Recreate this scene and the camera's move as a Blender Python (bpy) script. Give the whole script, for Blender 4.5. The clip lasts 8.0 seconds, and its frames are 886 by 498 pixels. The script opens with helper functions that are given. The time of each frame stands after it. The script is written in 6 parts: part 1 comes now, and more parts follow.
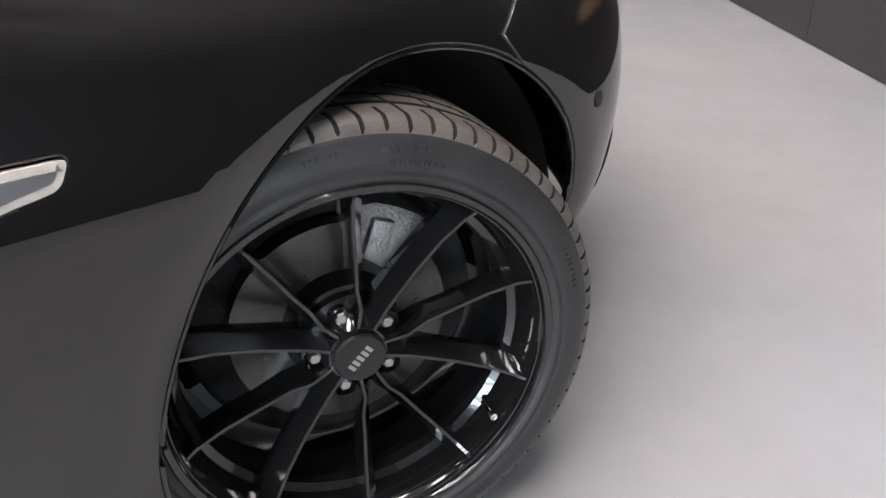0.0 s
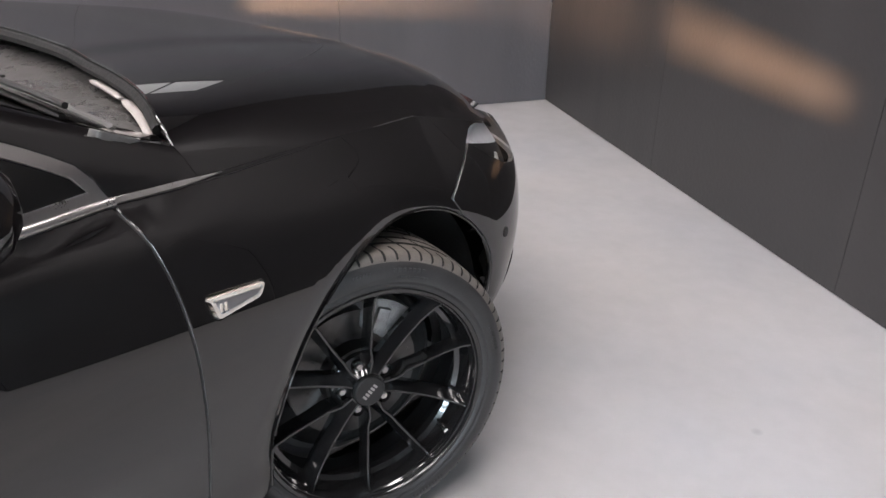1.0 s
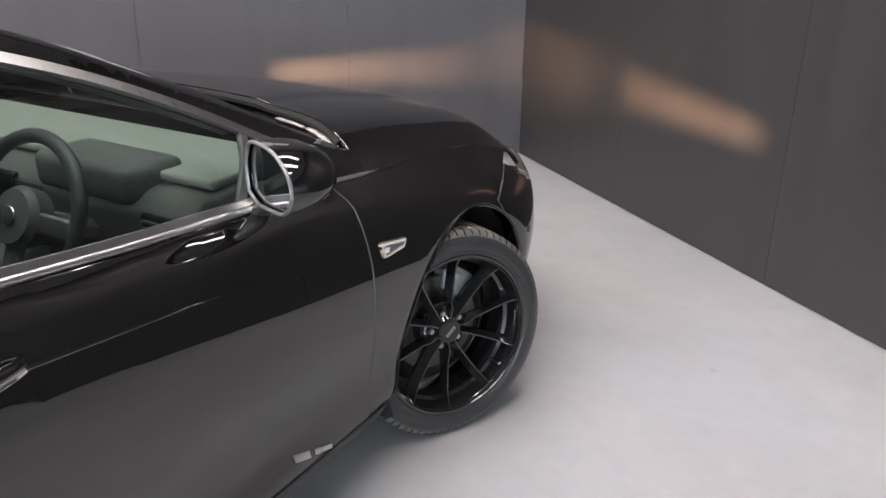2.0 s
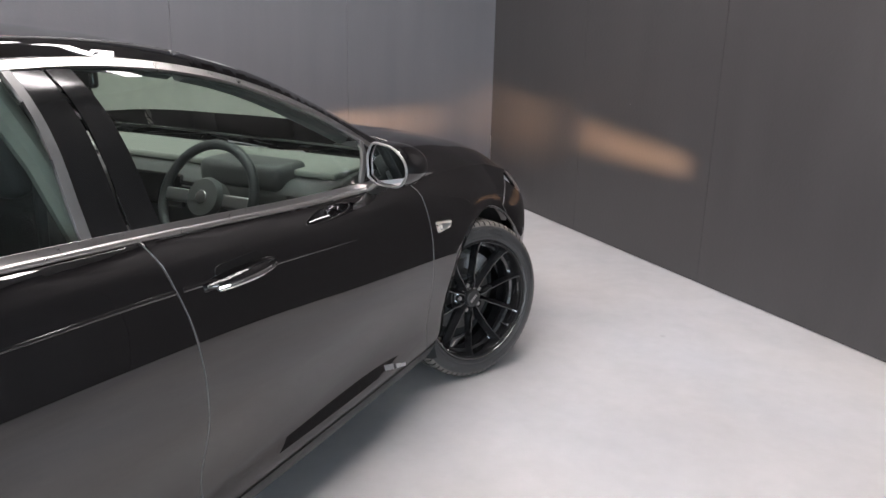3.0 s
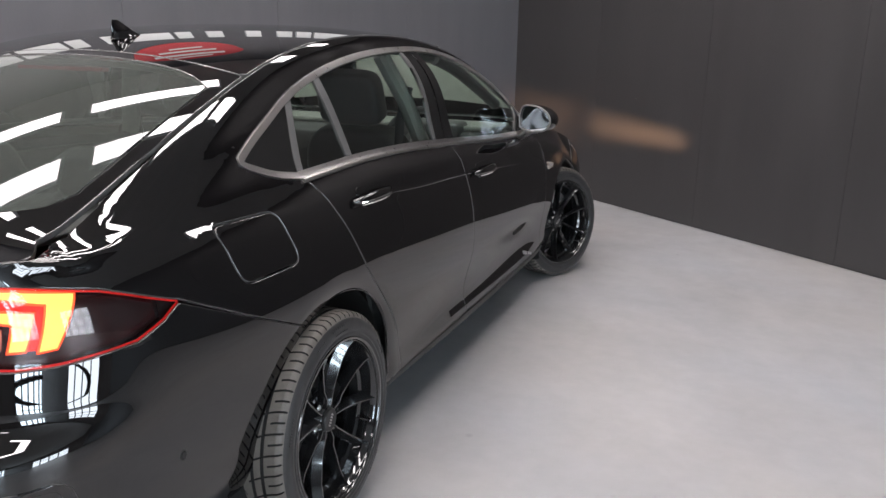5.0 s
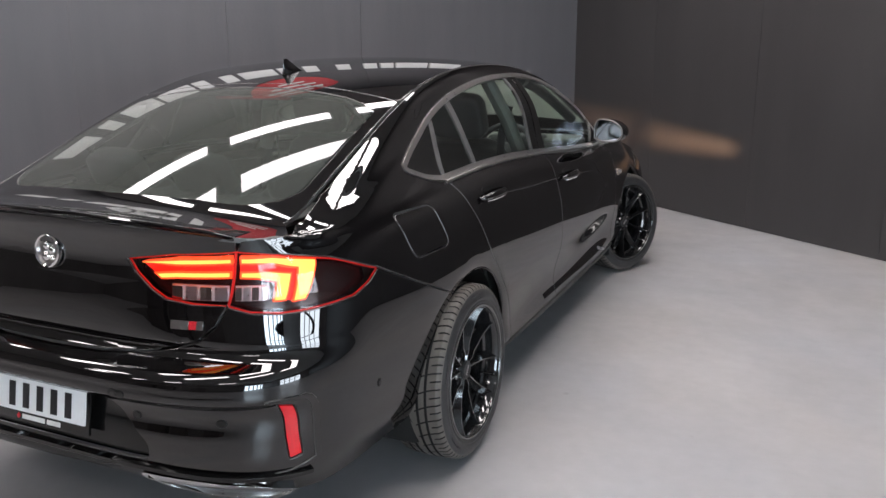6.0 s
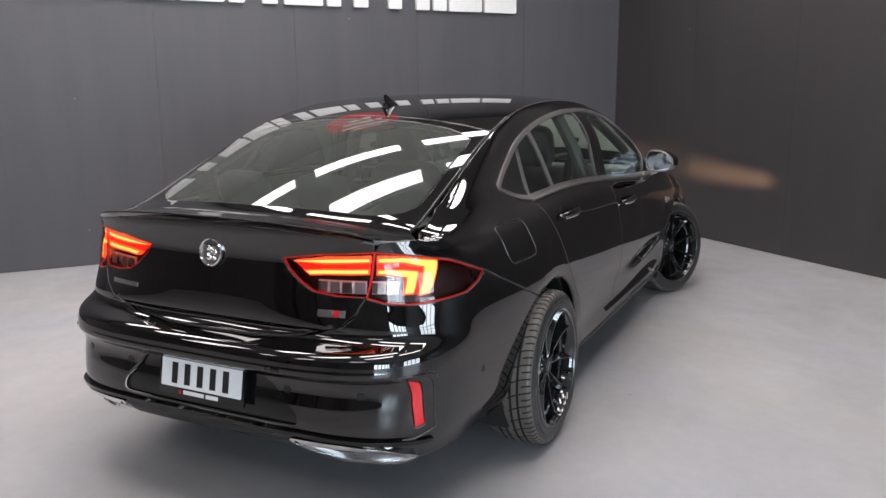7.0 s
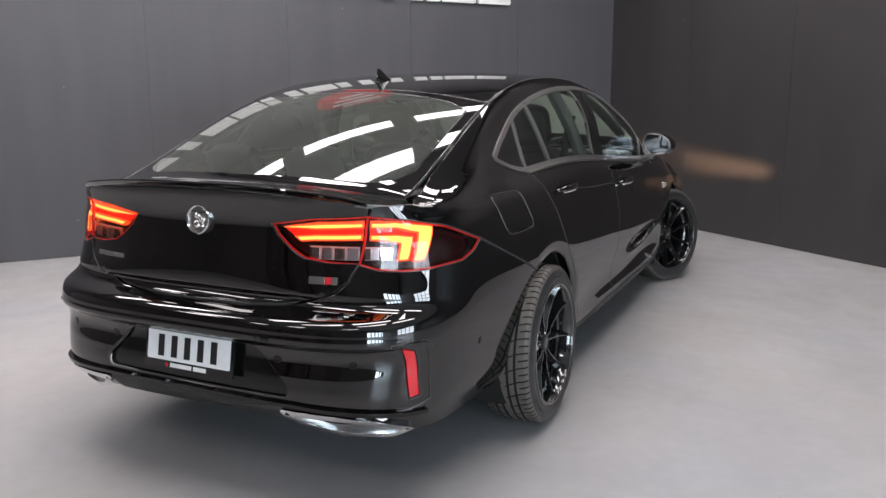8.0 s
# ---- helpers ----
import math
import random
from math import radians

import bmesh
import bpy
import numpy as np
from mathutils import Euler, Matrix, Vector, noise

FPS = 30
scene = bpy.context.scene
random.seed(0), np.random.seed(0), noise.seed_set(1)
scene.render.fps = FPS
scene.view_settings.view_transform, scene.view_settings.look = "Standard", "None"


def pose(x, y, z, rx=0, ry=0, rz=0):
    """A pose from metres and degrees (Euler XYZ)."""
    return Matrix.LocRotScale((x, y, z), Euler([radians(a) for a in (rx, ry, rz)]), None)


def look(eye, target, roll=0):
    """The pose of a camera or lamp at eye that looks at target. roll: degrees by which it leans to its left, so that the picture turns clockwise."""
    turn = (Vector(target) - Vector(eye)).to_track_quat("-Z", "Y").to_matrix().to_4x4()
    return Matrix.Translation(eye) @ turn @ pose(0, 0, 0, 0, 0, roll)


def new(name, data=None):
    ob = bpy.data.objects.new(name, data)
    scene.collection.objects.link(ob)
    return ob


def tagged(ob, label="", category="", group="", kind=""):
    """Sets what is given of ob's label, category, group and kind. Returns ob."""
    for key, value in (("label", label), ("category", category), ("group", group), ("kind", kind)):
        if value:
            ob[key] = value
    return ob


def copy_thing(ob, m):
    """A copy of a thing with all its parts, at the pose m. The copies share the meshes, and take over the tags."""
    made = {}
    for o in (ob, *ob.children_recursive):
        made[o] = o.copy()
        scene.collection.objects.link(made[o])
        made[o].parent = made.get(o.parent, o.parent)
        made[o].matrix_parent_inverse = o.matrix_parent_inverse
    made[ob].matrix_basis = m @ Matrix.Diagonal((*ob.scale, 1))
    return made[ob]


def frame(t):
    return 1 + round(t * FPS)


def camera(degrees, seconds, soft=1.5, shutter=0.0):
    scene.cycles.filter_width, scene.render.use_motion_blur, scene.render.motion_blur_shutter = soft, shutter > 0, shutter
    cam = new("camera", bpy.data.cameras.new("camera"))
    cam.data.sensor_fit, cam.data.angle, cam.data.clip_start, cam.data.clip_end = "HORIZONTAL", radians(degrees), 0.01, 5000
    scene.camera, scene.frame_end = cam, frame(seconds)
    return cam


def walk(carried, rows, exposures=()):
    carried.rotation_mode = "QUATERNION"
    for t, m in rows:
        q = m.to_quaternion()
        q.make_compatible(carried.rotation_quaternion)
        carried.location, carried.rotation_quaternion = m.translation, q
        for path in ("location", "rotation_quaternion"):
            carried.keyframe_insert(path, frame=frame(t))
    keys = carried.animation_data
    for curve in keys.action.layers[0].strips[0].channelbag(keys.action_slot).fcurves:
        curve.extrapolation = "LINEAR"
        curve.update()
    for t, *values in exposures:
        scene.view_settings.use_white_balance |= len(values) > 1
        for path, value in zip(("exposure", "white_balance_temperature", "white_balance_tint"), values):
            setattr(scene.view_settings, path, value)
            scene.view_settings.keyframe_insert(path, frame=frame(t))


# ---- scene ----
LENS = 57.4
cam = camera(LENS, 8.0, soft=1.5)
PATH = [
    (0, (1.547, 2.340, 1.011), (0.389, 3.567, -0.062), -3.83),
    (0.5, (1.654, 2.122, 1.273), (0.635, 3.459, 0.189), 0.38),
    (1, (1.824, 1.771, 1.398), (0.821, 3.246, 0.493), 0.88),
    (1.5, (1.929, 1.334, 1.450), (0.955, 2.887, 0.650), -0.63),
    (1.7, (1.946, 1.169, 1.471), (0.986, 2.743, 0.695), -0.10),
    (2.8, (2.145, 0.134, 1.522), (1.306, 1.841, 0.905), 1.41),
    (3, (2.161, -0.080, 1.514), (1.335, 1.647, 0.935), 1.24),
    (3.5, (2.203, -0.586, 1.492), (1.383, 1.158, 0.959), 0.83),
    (4, (2.172, -1.079, 1.483), (1.384, 0.685, 0.966), 0.57),
    (5.3, (2.015, -2.127, 1.449), (1.320, -0.327, 0.924), 0.93),
    (5.5, (2.015, -2.261, 1.462), (1.305, -0.470, 0.926), 0.18),
    (6, (2.029, -2.629, 1.515), (1.223, -0.863, 1.030), -0.38),
    (6.5, (2.029, -2.932, 1.531), (1.172, -1.172, 1.123), -0.46),
    (7, (1.974, -3.158, 1.514), (1.111, -1.398, 1.117), -0.22),
    (7.5, (1.964, -3.183, 1.451), (1.110, -1.416, 1.067), -0.23),
    (8, (1.945, -3.113, 1.366), (1.095, -1.343, 0.984), -0.20),
]
walk(cam, [(t, look(eye, target, roll)) for t, eye, target, roll in PATH], exposures=[(0, 0.74), (1.5, 0.66), (3.5, 0.86), (4.0, 0.76), (5.5, 0.05), (8, 0.03)])

# ---- world and lamps ----
world = bpy.data.worlds.new("world")
scene.world = world
world.use_nodes = True
world.node_tree.nodes["Background"].inputs[0].default_value = (0.75, 0.85, 1.0, 1)
world.node_tree.nodes["Background"].inputs[1].default_value = 0.05
CEIL = 4.36


# ---- materials ----
def nodes_of(name):
    m = bpy.data.materials.new(name)
    m.use_nodes = True
    nt = m.node_tree
    return m, nt, nt.nodes["Principled BSDF"]


def mat(name, color, rough=0.5, metal=0.0, coat=0.0, var=0.0, scale=20.0, bump=0.0, rvar=0.0, bscale=None, ior=1.5, fine=0.0):
    """A surface with two scales of colour and roughness variation and a fine relief, at real-world size."""
    m, nt, b = nodes_of(name)
    b.inputs["Base Color"].default_value = (*color, 1)
    b.inputs["Roughness"].default_value = rough
    b.inputs["Metallic"].default_value = metal
    b.inputs["Coat Weight"].default_value = coat
    b.inputs["Coat Roughness"].default_value = 0.02
    b.inputs["IOR"].default_value = ior
    tc = nt.nodes.new("ShaderNodeTexCoord")
    if var or rvar:
        n = nt.nodes.new("ShaderNodeTexNoise")
        n.inputs["Scale"].default_value = scale
        n.inputs["Detail"].default_value = 5
        n2 = nt.nodes.new("ShaderNodeTexNoise")
        n2.inputs["Scale"].default_value = scale * 14
        n2.inputs["Detail"].default_value = 3
        nt.links.new(tc.outputs["Object"], n.inputs["Vector"])
        nt.links.new(tc.outputs["Object"], n2.inputs["Vector"])
        add = nt.nodes.new("ShaderNodeMath")
        add.operation = "MULTIPLY_ADD"
        add.inputs[1].default_value = 0.4
        nt.links.new(n2.outputs[0], add.inputs[0])
        sc = nt.nodes.new("ShaderNodeMath")
        sc.operation = "MULTIPLY"
        sc.inputs[1].default_value = 0.6
        nt.links.new(n.outputs[0], sc.inputs[0])
        nt.links.new(sc.outputs[0], add.inputs[2])
        if var:
            r = nt.nodes.new("ShaderNodeMapRange")
            r.inputs[1].default_value, r.inputs[2].default_value = 0.3, 0.7
            r.inputs[3].default_value, r.inputs[4].default_value = 1 - var, 1 + var
            nt.links.new(add.outputs[0], r.inputs[0])
            mx = nt.nodes.new("ShaderNodeMix")
            mx.data_type, mx.blend_type = "RGBA", "MULTIPLY"
            mx.inputs["Factor"].default_value = 1
            mx.inputs["A"].default_value = (*color, 1)
            nt.links.new(r.outputs[0], mx.inputs["B"])
            nt.links.new(mx.outputs["Result"], b.inputs["Base Color"])
        if rvar:
            r = nt.nodes.new("ShaderNodeMapRange")
            r.inputs[1].default_value, r.inputs[2].default_value = 0.3, 0.7
            r.inputs[3].default_value, r.inputs[4].default_value = max(rough - rvar, 0), rough + rvar
            nt.links.new(add.outputs[0], r.inputs[0])
            nt.links.new(r.outputs[0], b.inputs["Roughness"])
    if bump:
        n = nt.nodes.new("ShaderNodeTexNoise")
        n.inputs["Scale"].default_value = bscale or scale * 5
        n.inputs["Detail"].default_value = 4
        nt.links.new(tc.outputs["Object"], n.inputs["Vector"])
        bp = nt.nodes.new("ShaderNodeBump")
        bp.inputs["Strength"].default_value = bump
        bp.inputs["Distance"].default_value = 0.01
        nt.links.new(n.outputs[0], bp.inputs["Height"])
        nt.links.new(bp.outputs[0], b.inputs["Normal"])
    return m


def glow(name, color, strength):
    m, nt, b = nodes_of(name)
    b.inputs["Base Color"].default_value = (*color, 1)
    b.inputs["Emission Color"].default_value = (*color, 1)
    b.inputs["Emission Strength"].default_value = strength
    return m


def pane(name, tint, rough=0.0, ior=1.5, dust=0.0):
    """A thin pane: tinted through-light and a mirror image by Fresnel."""
    m, nt, b = nodes_of(name)
    out = nt.nodes["Material Output"]
    tr = nt.nodes.new("ShaderNodeBsdfTransparent")
    tr.inputs[0].default_value = (*tint, 1)
    gl = nt.nodes.new("ShaderNodeBsdfGlossy")
    gl.inputs["Roughness"].default_value = rough
    fr = nt.nodes.new("ShaderNodeFresnel")
    fr.inputs["IOR"].default_value = ior
    mx = nt.nodes.new("ShaderNodeMixShader")
    nt.links.new(fr.outputs[0], mx.inputs[0])
    nt.links.new(tr.outputs[0], mx.inputs[1])
    nt.links.new(gl.outputs[0], mx.inputs[2])
    last = mx
    # A share of even grey-green diffuse is mixed over the pane.
    if dust:
        df = nt.nodes.new("ShaderNodeBsdfDiffuse")
        df.inputs[0].default_value = (0.55, 0.60, 0.54, 1)
        last = nt.nodes.new("ShaderNodeMixShader")
        last.inputs[0].default_value = dust
        nt.links.new(mx.outputs[0], last.inputs[1])
        nt.links.new(df.outputs[0], last.inputs[2])
    nt.links.new(last.outputs[0], out.inputs["Surface"])
    nt.nodes.remove(b)
    return m


M_PAINT = mat("black_paint", (0.003, 0.0026, 0.0028), 0.3, coat=1.0, var=0.15, scale=60, rvar=0.02, ior=1.55)
for key, value in (("Specular IOR Level", 0.0), ("Coat IOR", 1.8), ("Coat Roughness", 0.012)):
    M_PAINT.node_tree.nodes["Principled BSDF"].inputs[key].default_value = value
M_GLOSS = mat("gloss_black_plastic", (0.006, 0.006, 0.006), 0.12, rvar=0.04, scale=30)
M_PLASTIC = mat("black_plastic", (0.012, 0.012, 0.012), 0.45, var=0.2, bump=0.05, scale=40)
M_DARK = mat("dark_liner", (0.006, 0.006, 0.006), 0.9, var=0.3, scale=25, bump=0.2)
M_SOOT = mat("matt_soot_black", (0.0006, 0.0006, 0.0006), 1.0, var=0.1, scale=50)
M_SOOT.node_tree.nodes["Principled BSDF"].inputs["Specular IOR Level"].default_value = 0.0
M_CHROME = mat("satin_chrome", (0.50, 0.485, 0.475), 0.30, metal=1.0, rvar=0.04, scale=30)
M_BRIGHT = mat("bright_chrome", (0.82, 0.81, 0.8), 0.05, metal=1.0, rvar=0.02, scale=30)
M_TYRE = mat("tyre_rubber", (0.026, 0.0255, 0.0258), 0.44, var=0.25, rvar=0.1, scale=18, bump=0.06, bscale=160)
M_TREAD = mat("dusty_tread_rubber", (0.108, 0.096, 0.085), 0.5, var=0.25, rvar=0.08, scale=22, bump=0.12, bscale=160)
M_EDGE_GLINT = mat("pale_panel_edge_glint", (0.10, 0.097, 0.094), 0.35, var=0.2, scale=40)
M_LAMPSILVER = mat("lamp_silver", (0.78, 0.79, 0.82), 0.35, metal=0.3, var=0.1, scale=60)
M_RIM = mat("gloss_black_rim", (0.010, 0.0098, 0.0102), 0.10, coat=0.9, rvar=0.06, scale=30)
M_DISC = mat("brake_disc_steel", (0.10, 0.097, 0.095), 0.34, metal=1.0, var=0.2, rvar=0.1, scale=40)
M_CAST = mat("cast_caliper", (0.36, 0.35, 0.34), 0.48, metal=0.6, var=0.35, scale=40, bump=0.4)
M_SIDEGLASS = pane("side_glass", (0.62, 0.72, 0.68), dust=0.004)
M_REARGLASS = pane("rear_glass", (0.22, 0.26, 0.24), dust=0.07)
M_WINDSCREEN = pane("windscreen_glass", (0.62, 0.72, 0.68))
M_CLEAR = pane("clear_lens", (0.9, 0.9, 0.9))
M_SEAT = mat("black_leather", (0.022, 0.023, 0.024), 0.4, var=0.2, rvar=0.08, scale=30, bump=0.25, bscale=220)
M_DASH = mat("dark_dash", (0.05, 0.052, 0.05), 0.55, var=0.15, scale=30, bump=0.15, bscale=250)
M_TRIM = mat("grey_trim", (0.34, 0.34, 0.31), 0.75, var=0.1, scale=25, bump=0.1, bscale=200)
M_PAD = mat("grey_green_pad", (0.19, 0.2, 0.175), 0.6, var=0.1, scale=25, bump=0.1, bscale=200)
M_CAP = mat("pale_cap_plastic", (0.30, 0.28, 0.26), 0.32, var=0.15, scale=30, bump=0.05)
M_COWL = mat("cowl_plastic", (0.055, 0.053, 0.051), 0.30, var=0.3, rvar=0.1, scale=25, bump=0.1)
M_MIRROR = mat("mirror_glass", (0.6, 0.6, 0.62), 0.01, metal=1.0)
M_WHITE = mat("white_enamel", (0.82, 0.82, 0.8), 0.4, var=0.04, scale=20)
M_RED = mat("red_enamel", (0.55, 0.02, 0.03), 0.35, var=0.06, scale=20)
M_PLATE = mat("plate_white", (0.85, 0.86, 0.86), 0.35, var=0.03, scale=60)
M_INK = mat("black_ink", (0.01, 0.01, 0.012), 0.4, var=0.1, scale=60)
M_AMBER = glow("tail_bar_amber", (1.0, 0.42, 0.08), 2.3)
M_HALO = glow("tail_bar_orange", (1.0, 0.085, 0.018), 1.5)
M_GUIDE = glow("tail_guide_red", (0.9, 0.022, 0.01), 0.55)
M_TAILRED = glow("tail_bar_red", (0.6, 0.012, 0.010), 0.30)
M_MIRTRIM = mat("satin_grey_trim", (0.20, 0.195, 0.19), 0.34, metal=0.5, rvar=0.05, scale=30)
M_RIMTRIM = mat("silver_trim", (0.45, 0.45, 0.46), 0.3, metal=0.9, rvar=0.05, scale=30)
M_REFLECTOR = mat("red_reflector", (0.75, 0.015, 0.025), 0.12, coat=0.5, var=0.1, scale=150)
M_SEAL = mat("grey_seal", (0.11, 0.108, 0.105), 0.35, metal=0.3, var=0.1, scale=40)
M_LAMPBASE = mat("lamp_housing", (0.02, 0.006, 0.006), 0.2, var=0.2, scale=60)
M_SMOKE = pane("tail_lens", (0.95, 0.86, 0.85))
M_STOPLAMP = mat("stop_lamp_red", (0.25, 0.01, 0.015), 0.15, var=0.1, scale=80)
M_INDICATOR = mat("indicator_lens", (0.62, 0.56, 0.50), 0.12, coat=0.6, var=0.1, scale=120)
M_LED = glow("ceiling_panel_light", (1.0, 0.930, 0.930), 19.5)


# ---- helpers for building ----
def spl(pts):
    """A smooth curve y(x) through points, straight beyond its ends."""
    p = sorted(pts)
    xs, ys = np.array([a for a, _ in p], float), np.array([b for _, b in p], float)
    h = np.diff(xs)
    d = np.diff(ys) / h
    m = np.empty(len(xs))
    m[0], m[-1] = d[0], d[-1]
    m[1:-1] = (d[:-1] * h[1:] + d[1:] * h[:-1]) / (h[:-1] + h[1:])

    def f(x):
        x = np.asarray(x, float)
        c = np.clip(x, xs[0], xs[-1])
        i = np.clip(np.searchsorted(xs, c) - 1, 0, len(xs) - 2)
        t = (c - xs[i]) / h[i]
        v = (ys[i] * (2 * t**3 - 3 * t**2 + 1) + h[i] * m[i] * (t**3 - 2 * t**2 + t)
             + ys[i + 1] * (3 * t**2 - 2 * t**3) + h[i] * m[i + 1] * (t**3 - t**2))
        return v + np.where(x < xs[0], m[0] * (x - xs[0]), 0) + np.where(x > xs[-1], m[-1] * (x - xs[-1]), 0)
    return f


def spl2(pts):
    """As spl, with an even curvature (a natural cubic spline)."""
    p = sorted(pts)
    xs, ys = np.array([q[0] for q in p], float), np.array([q[1] for q in p], float)
    n = len(xs)
    h = np.diff(xs)
    A, b = np.eye(n), np.zeros(n)
    for i in range(1, n - 1):
        A[i, i - 1:i + 2] = h[i - 1], 2 * (h[i - 1] + h[i]), h[i]
        b[i] = 6 * ((ys[i + 1] - ys[i]) / h[i] - (ys[i] - ys[i - 1]) / h[i - 1])
    k = np.linalg.solve(A, b)

    def f(x):
        x = np.asarray(x, float)
        c = np.clip(x, xs[0], xs[-1])
        i = np.clip(np.searchsorted(xs, c) - 1, 0, n - 2)
        t, u = c - xs[i], xs[i + 1] - c
        v = (k[i] * u**3 + k[i + 1] * t**3) / (6 * h[i]) + (ys[i] / h[i] - k[i] * h[i] / 6) * u + (ys[i + 1] / h[i] - k[i + 1] * h[i] / 6) * t
        s0 = (ys[1] - ys[0]) / h[0] - h[0] * k[1] / 6
        s1 = (ys[-1] - ys[-2]) / h[-1] + h[-1] * k[-2] / 6
        return v + np.where(x < xs[0], s0 * (x - xs[0]), 0) + np.where(x > xs[-1], s1 * (x - xs[-1]), 0)
    return f


def smax(a, b, e):
    """The higher of two curves, with the joint rounded."""
    return 0.5 * (a + b + np.sqrt((a - b) ** 2 + 4 * e * e))


def curve2(pts, n=8):
    """A smooth open polyline through 2D points."""
    p = np.array(pts, float)
    t = np.concatenate([[0], np.cumsum(np.linalg.norm(np.diff(p, axis=0), axis=1))])
    fx, fy = spl(list(zip(t, p[:, 0]))), spl(list(zip(t, p[:, 1])))
    q = np.linspace(0, t[-1], n * (len(p) - 1) + 1)
    return [tuple(v) for v in np.stack([fx(q), fy(q)], 1)]


def arc(cx, cy, r, a0, a1, n=24):
    return [(cx + r * math.cos(radians(a0 + (a1 - a0) * i / n)), cy + r * math.sin(radians(a0 + (a1 - a0) * i / n))) for i in range(n + 1)]


def rounded(pts, r, n=5):
    """A closed polygon with its corners rounded."""
    out = []
    k = len(pts)
    for i in range(k):
        a, b, c = (np.array(pts[(i + j) % k], float) for j in (-1, 0, 1))
        u, v = (a - b), (c - b)
        lu, lv = np.linalg.norm(u), np.linalg.norm(v)
        d = min(r, lu * 0.45, lv * 0.45)
        p, q = b + u / lu * d, b + v / lv * d
        for j in range(n + 1):
            t = j / n
            out.append(tuple((1 - t) ** 2 * p + 2 * t * (1 - t) * b + t**2 * q))
    return out


def area2(p):
    p = np.array(p)
    return 0.5 * np.sum(p[:, 0] * np.roll(p[:, 1], -1) - np.roll(p[:, 0], -1) * p[:, 1])


def inset(poly, d):
    p = np.array(poly, float)
    keep = np.linalg.norm(p - np.roll(p, 1, 0), axis=1) > 1e-5
    p = p[keep]
    if area2(p) < 0:
        p = p[::-1]
    e = np.roll(p, -1, 0) - p
    e /= np.linalg.norm(e, axis=1)[:, None]
    nrm = np.stack([-e[:, 1], e[:, 0]], 1)
    b = nrm + np.roll(nrm, 1, 0)
    b /= np.maximum((b * b).sum(1) / 2, 0.35)[:, None]
    return p + b * d


def dens(poly, step):
    p = np.array(poly, float)
    out = []
    for a, b in zip(p, np.roll(p, -1, 0)):
        k = max(1, int(math.ceil(np.linalg.norm(b - a) / step)))
        out += [a + (b - a) * j / k for j in range(k)]
    return np.array(out)


def within_poly(poly, pts):
    p = np.array(poly, float)
    x, y = pts[:, 0], pts[:, 1]
    c = np.zeros(len(pts), bool)
    for (x0, y0), (x1, y1) in zip(p, np.roll(p, -1, 0)):
        if y0 != y1:
            hit = ((y0 > y) != (y1 > y)) & (x < (x1 - x0) * (y - y0) / (y1 - y0) + x0)
            c ^= hit
    return c


def mesh_ob(name, verts, faces, material, parent=None, label="", normals=None, smooth=False):
    me = bpy.data.meshes.new(name)
    me.from_pydata([tuple(v) for v in verts], [], faces)
    me.materials.append(material)
    if smooth or normals is not None:
        me.shade_smooth()
    if normals is not None:
        me.normals_split_custom_set(normals)
    ob = new(name, me)
    ob.parent = parent
    if label:
        tagged(ob, label)
    return ob


def part(name, bm, material, parent=None, label="", smooth=True, angle=35):
    """Links a bmesh as one mesh object under a thing or a part."""
    bmesh.ops.recalc_face_normals(bm, faces=bm.faces)
    if smooth:
        for f in bm.faces:
            f.smooth = True
        for e in bm.edges:
            if len(e.link_faces) == 2 and e.calc_face_angle(0) > radians(angle):
                e.smooth = False
    me = bpy.data.meshes.new(name)
    bm.to_mesh(me)
    bm.free()
    me.materials.append(material)
    ob = new(name, me)
    ob.parent = parent
    if label:
        tagged(ob, label)
    return ob


CORE = np.array([0.0, 1.2, 0.5])


def normals_at(surf, u, v):
    e = 2e-3
    n = np.cross(surf(u + e, v) - surf(u - e, v), surf(u, v + e) - surf(u, v - e))
    n /= np.maximum(np.linalg.norm(n, axis=1), 1e-12)[:, None]
    flip = (n * (surf(u, v) - CORE)).sum(1) < 0
    n[flip] *= -1
    return n


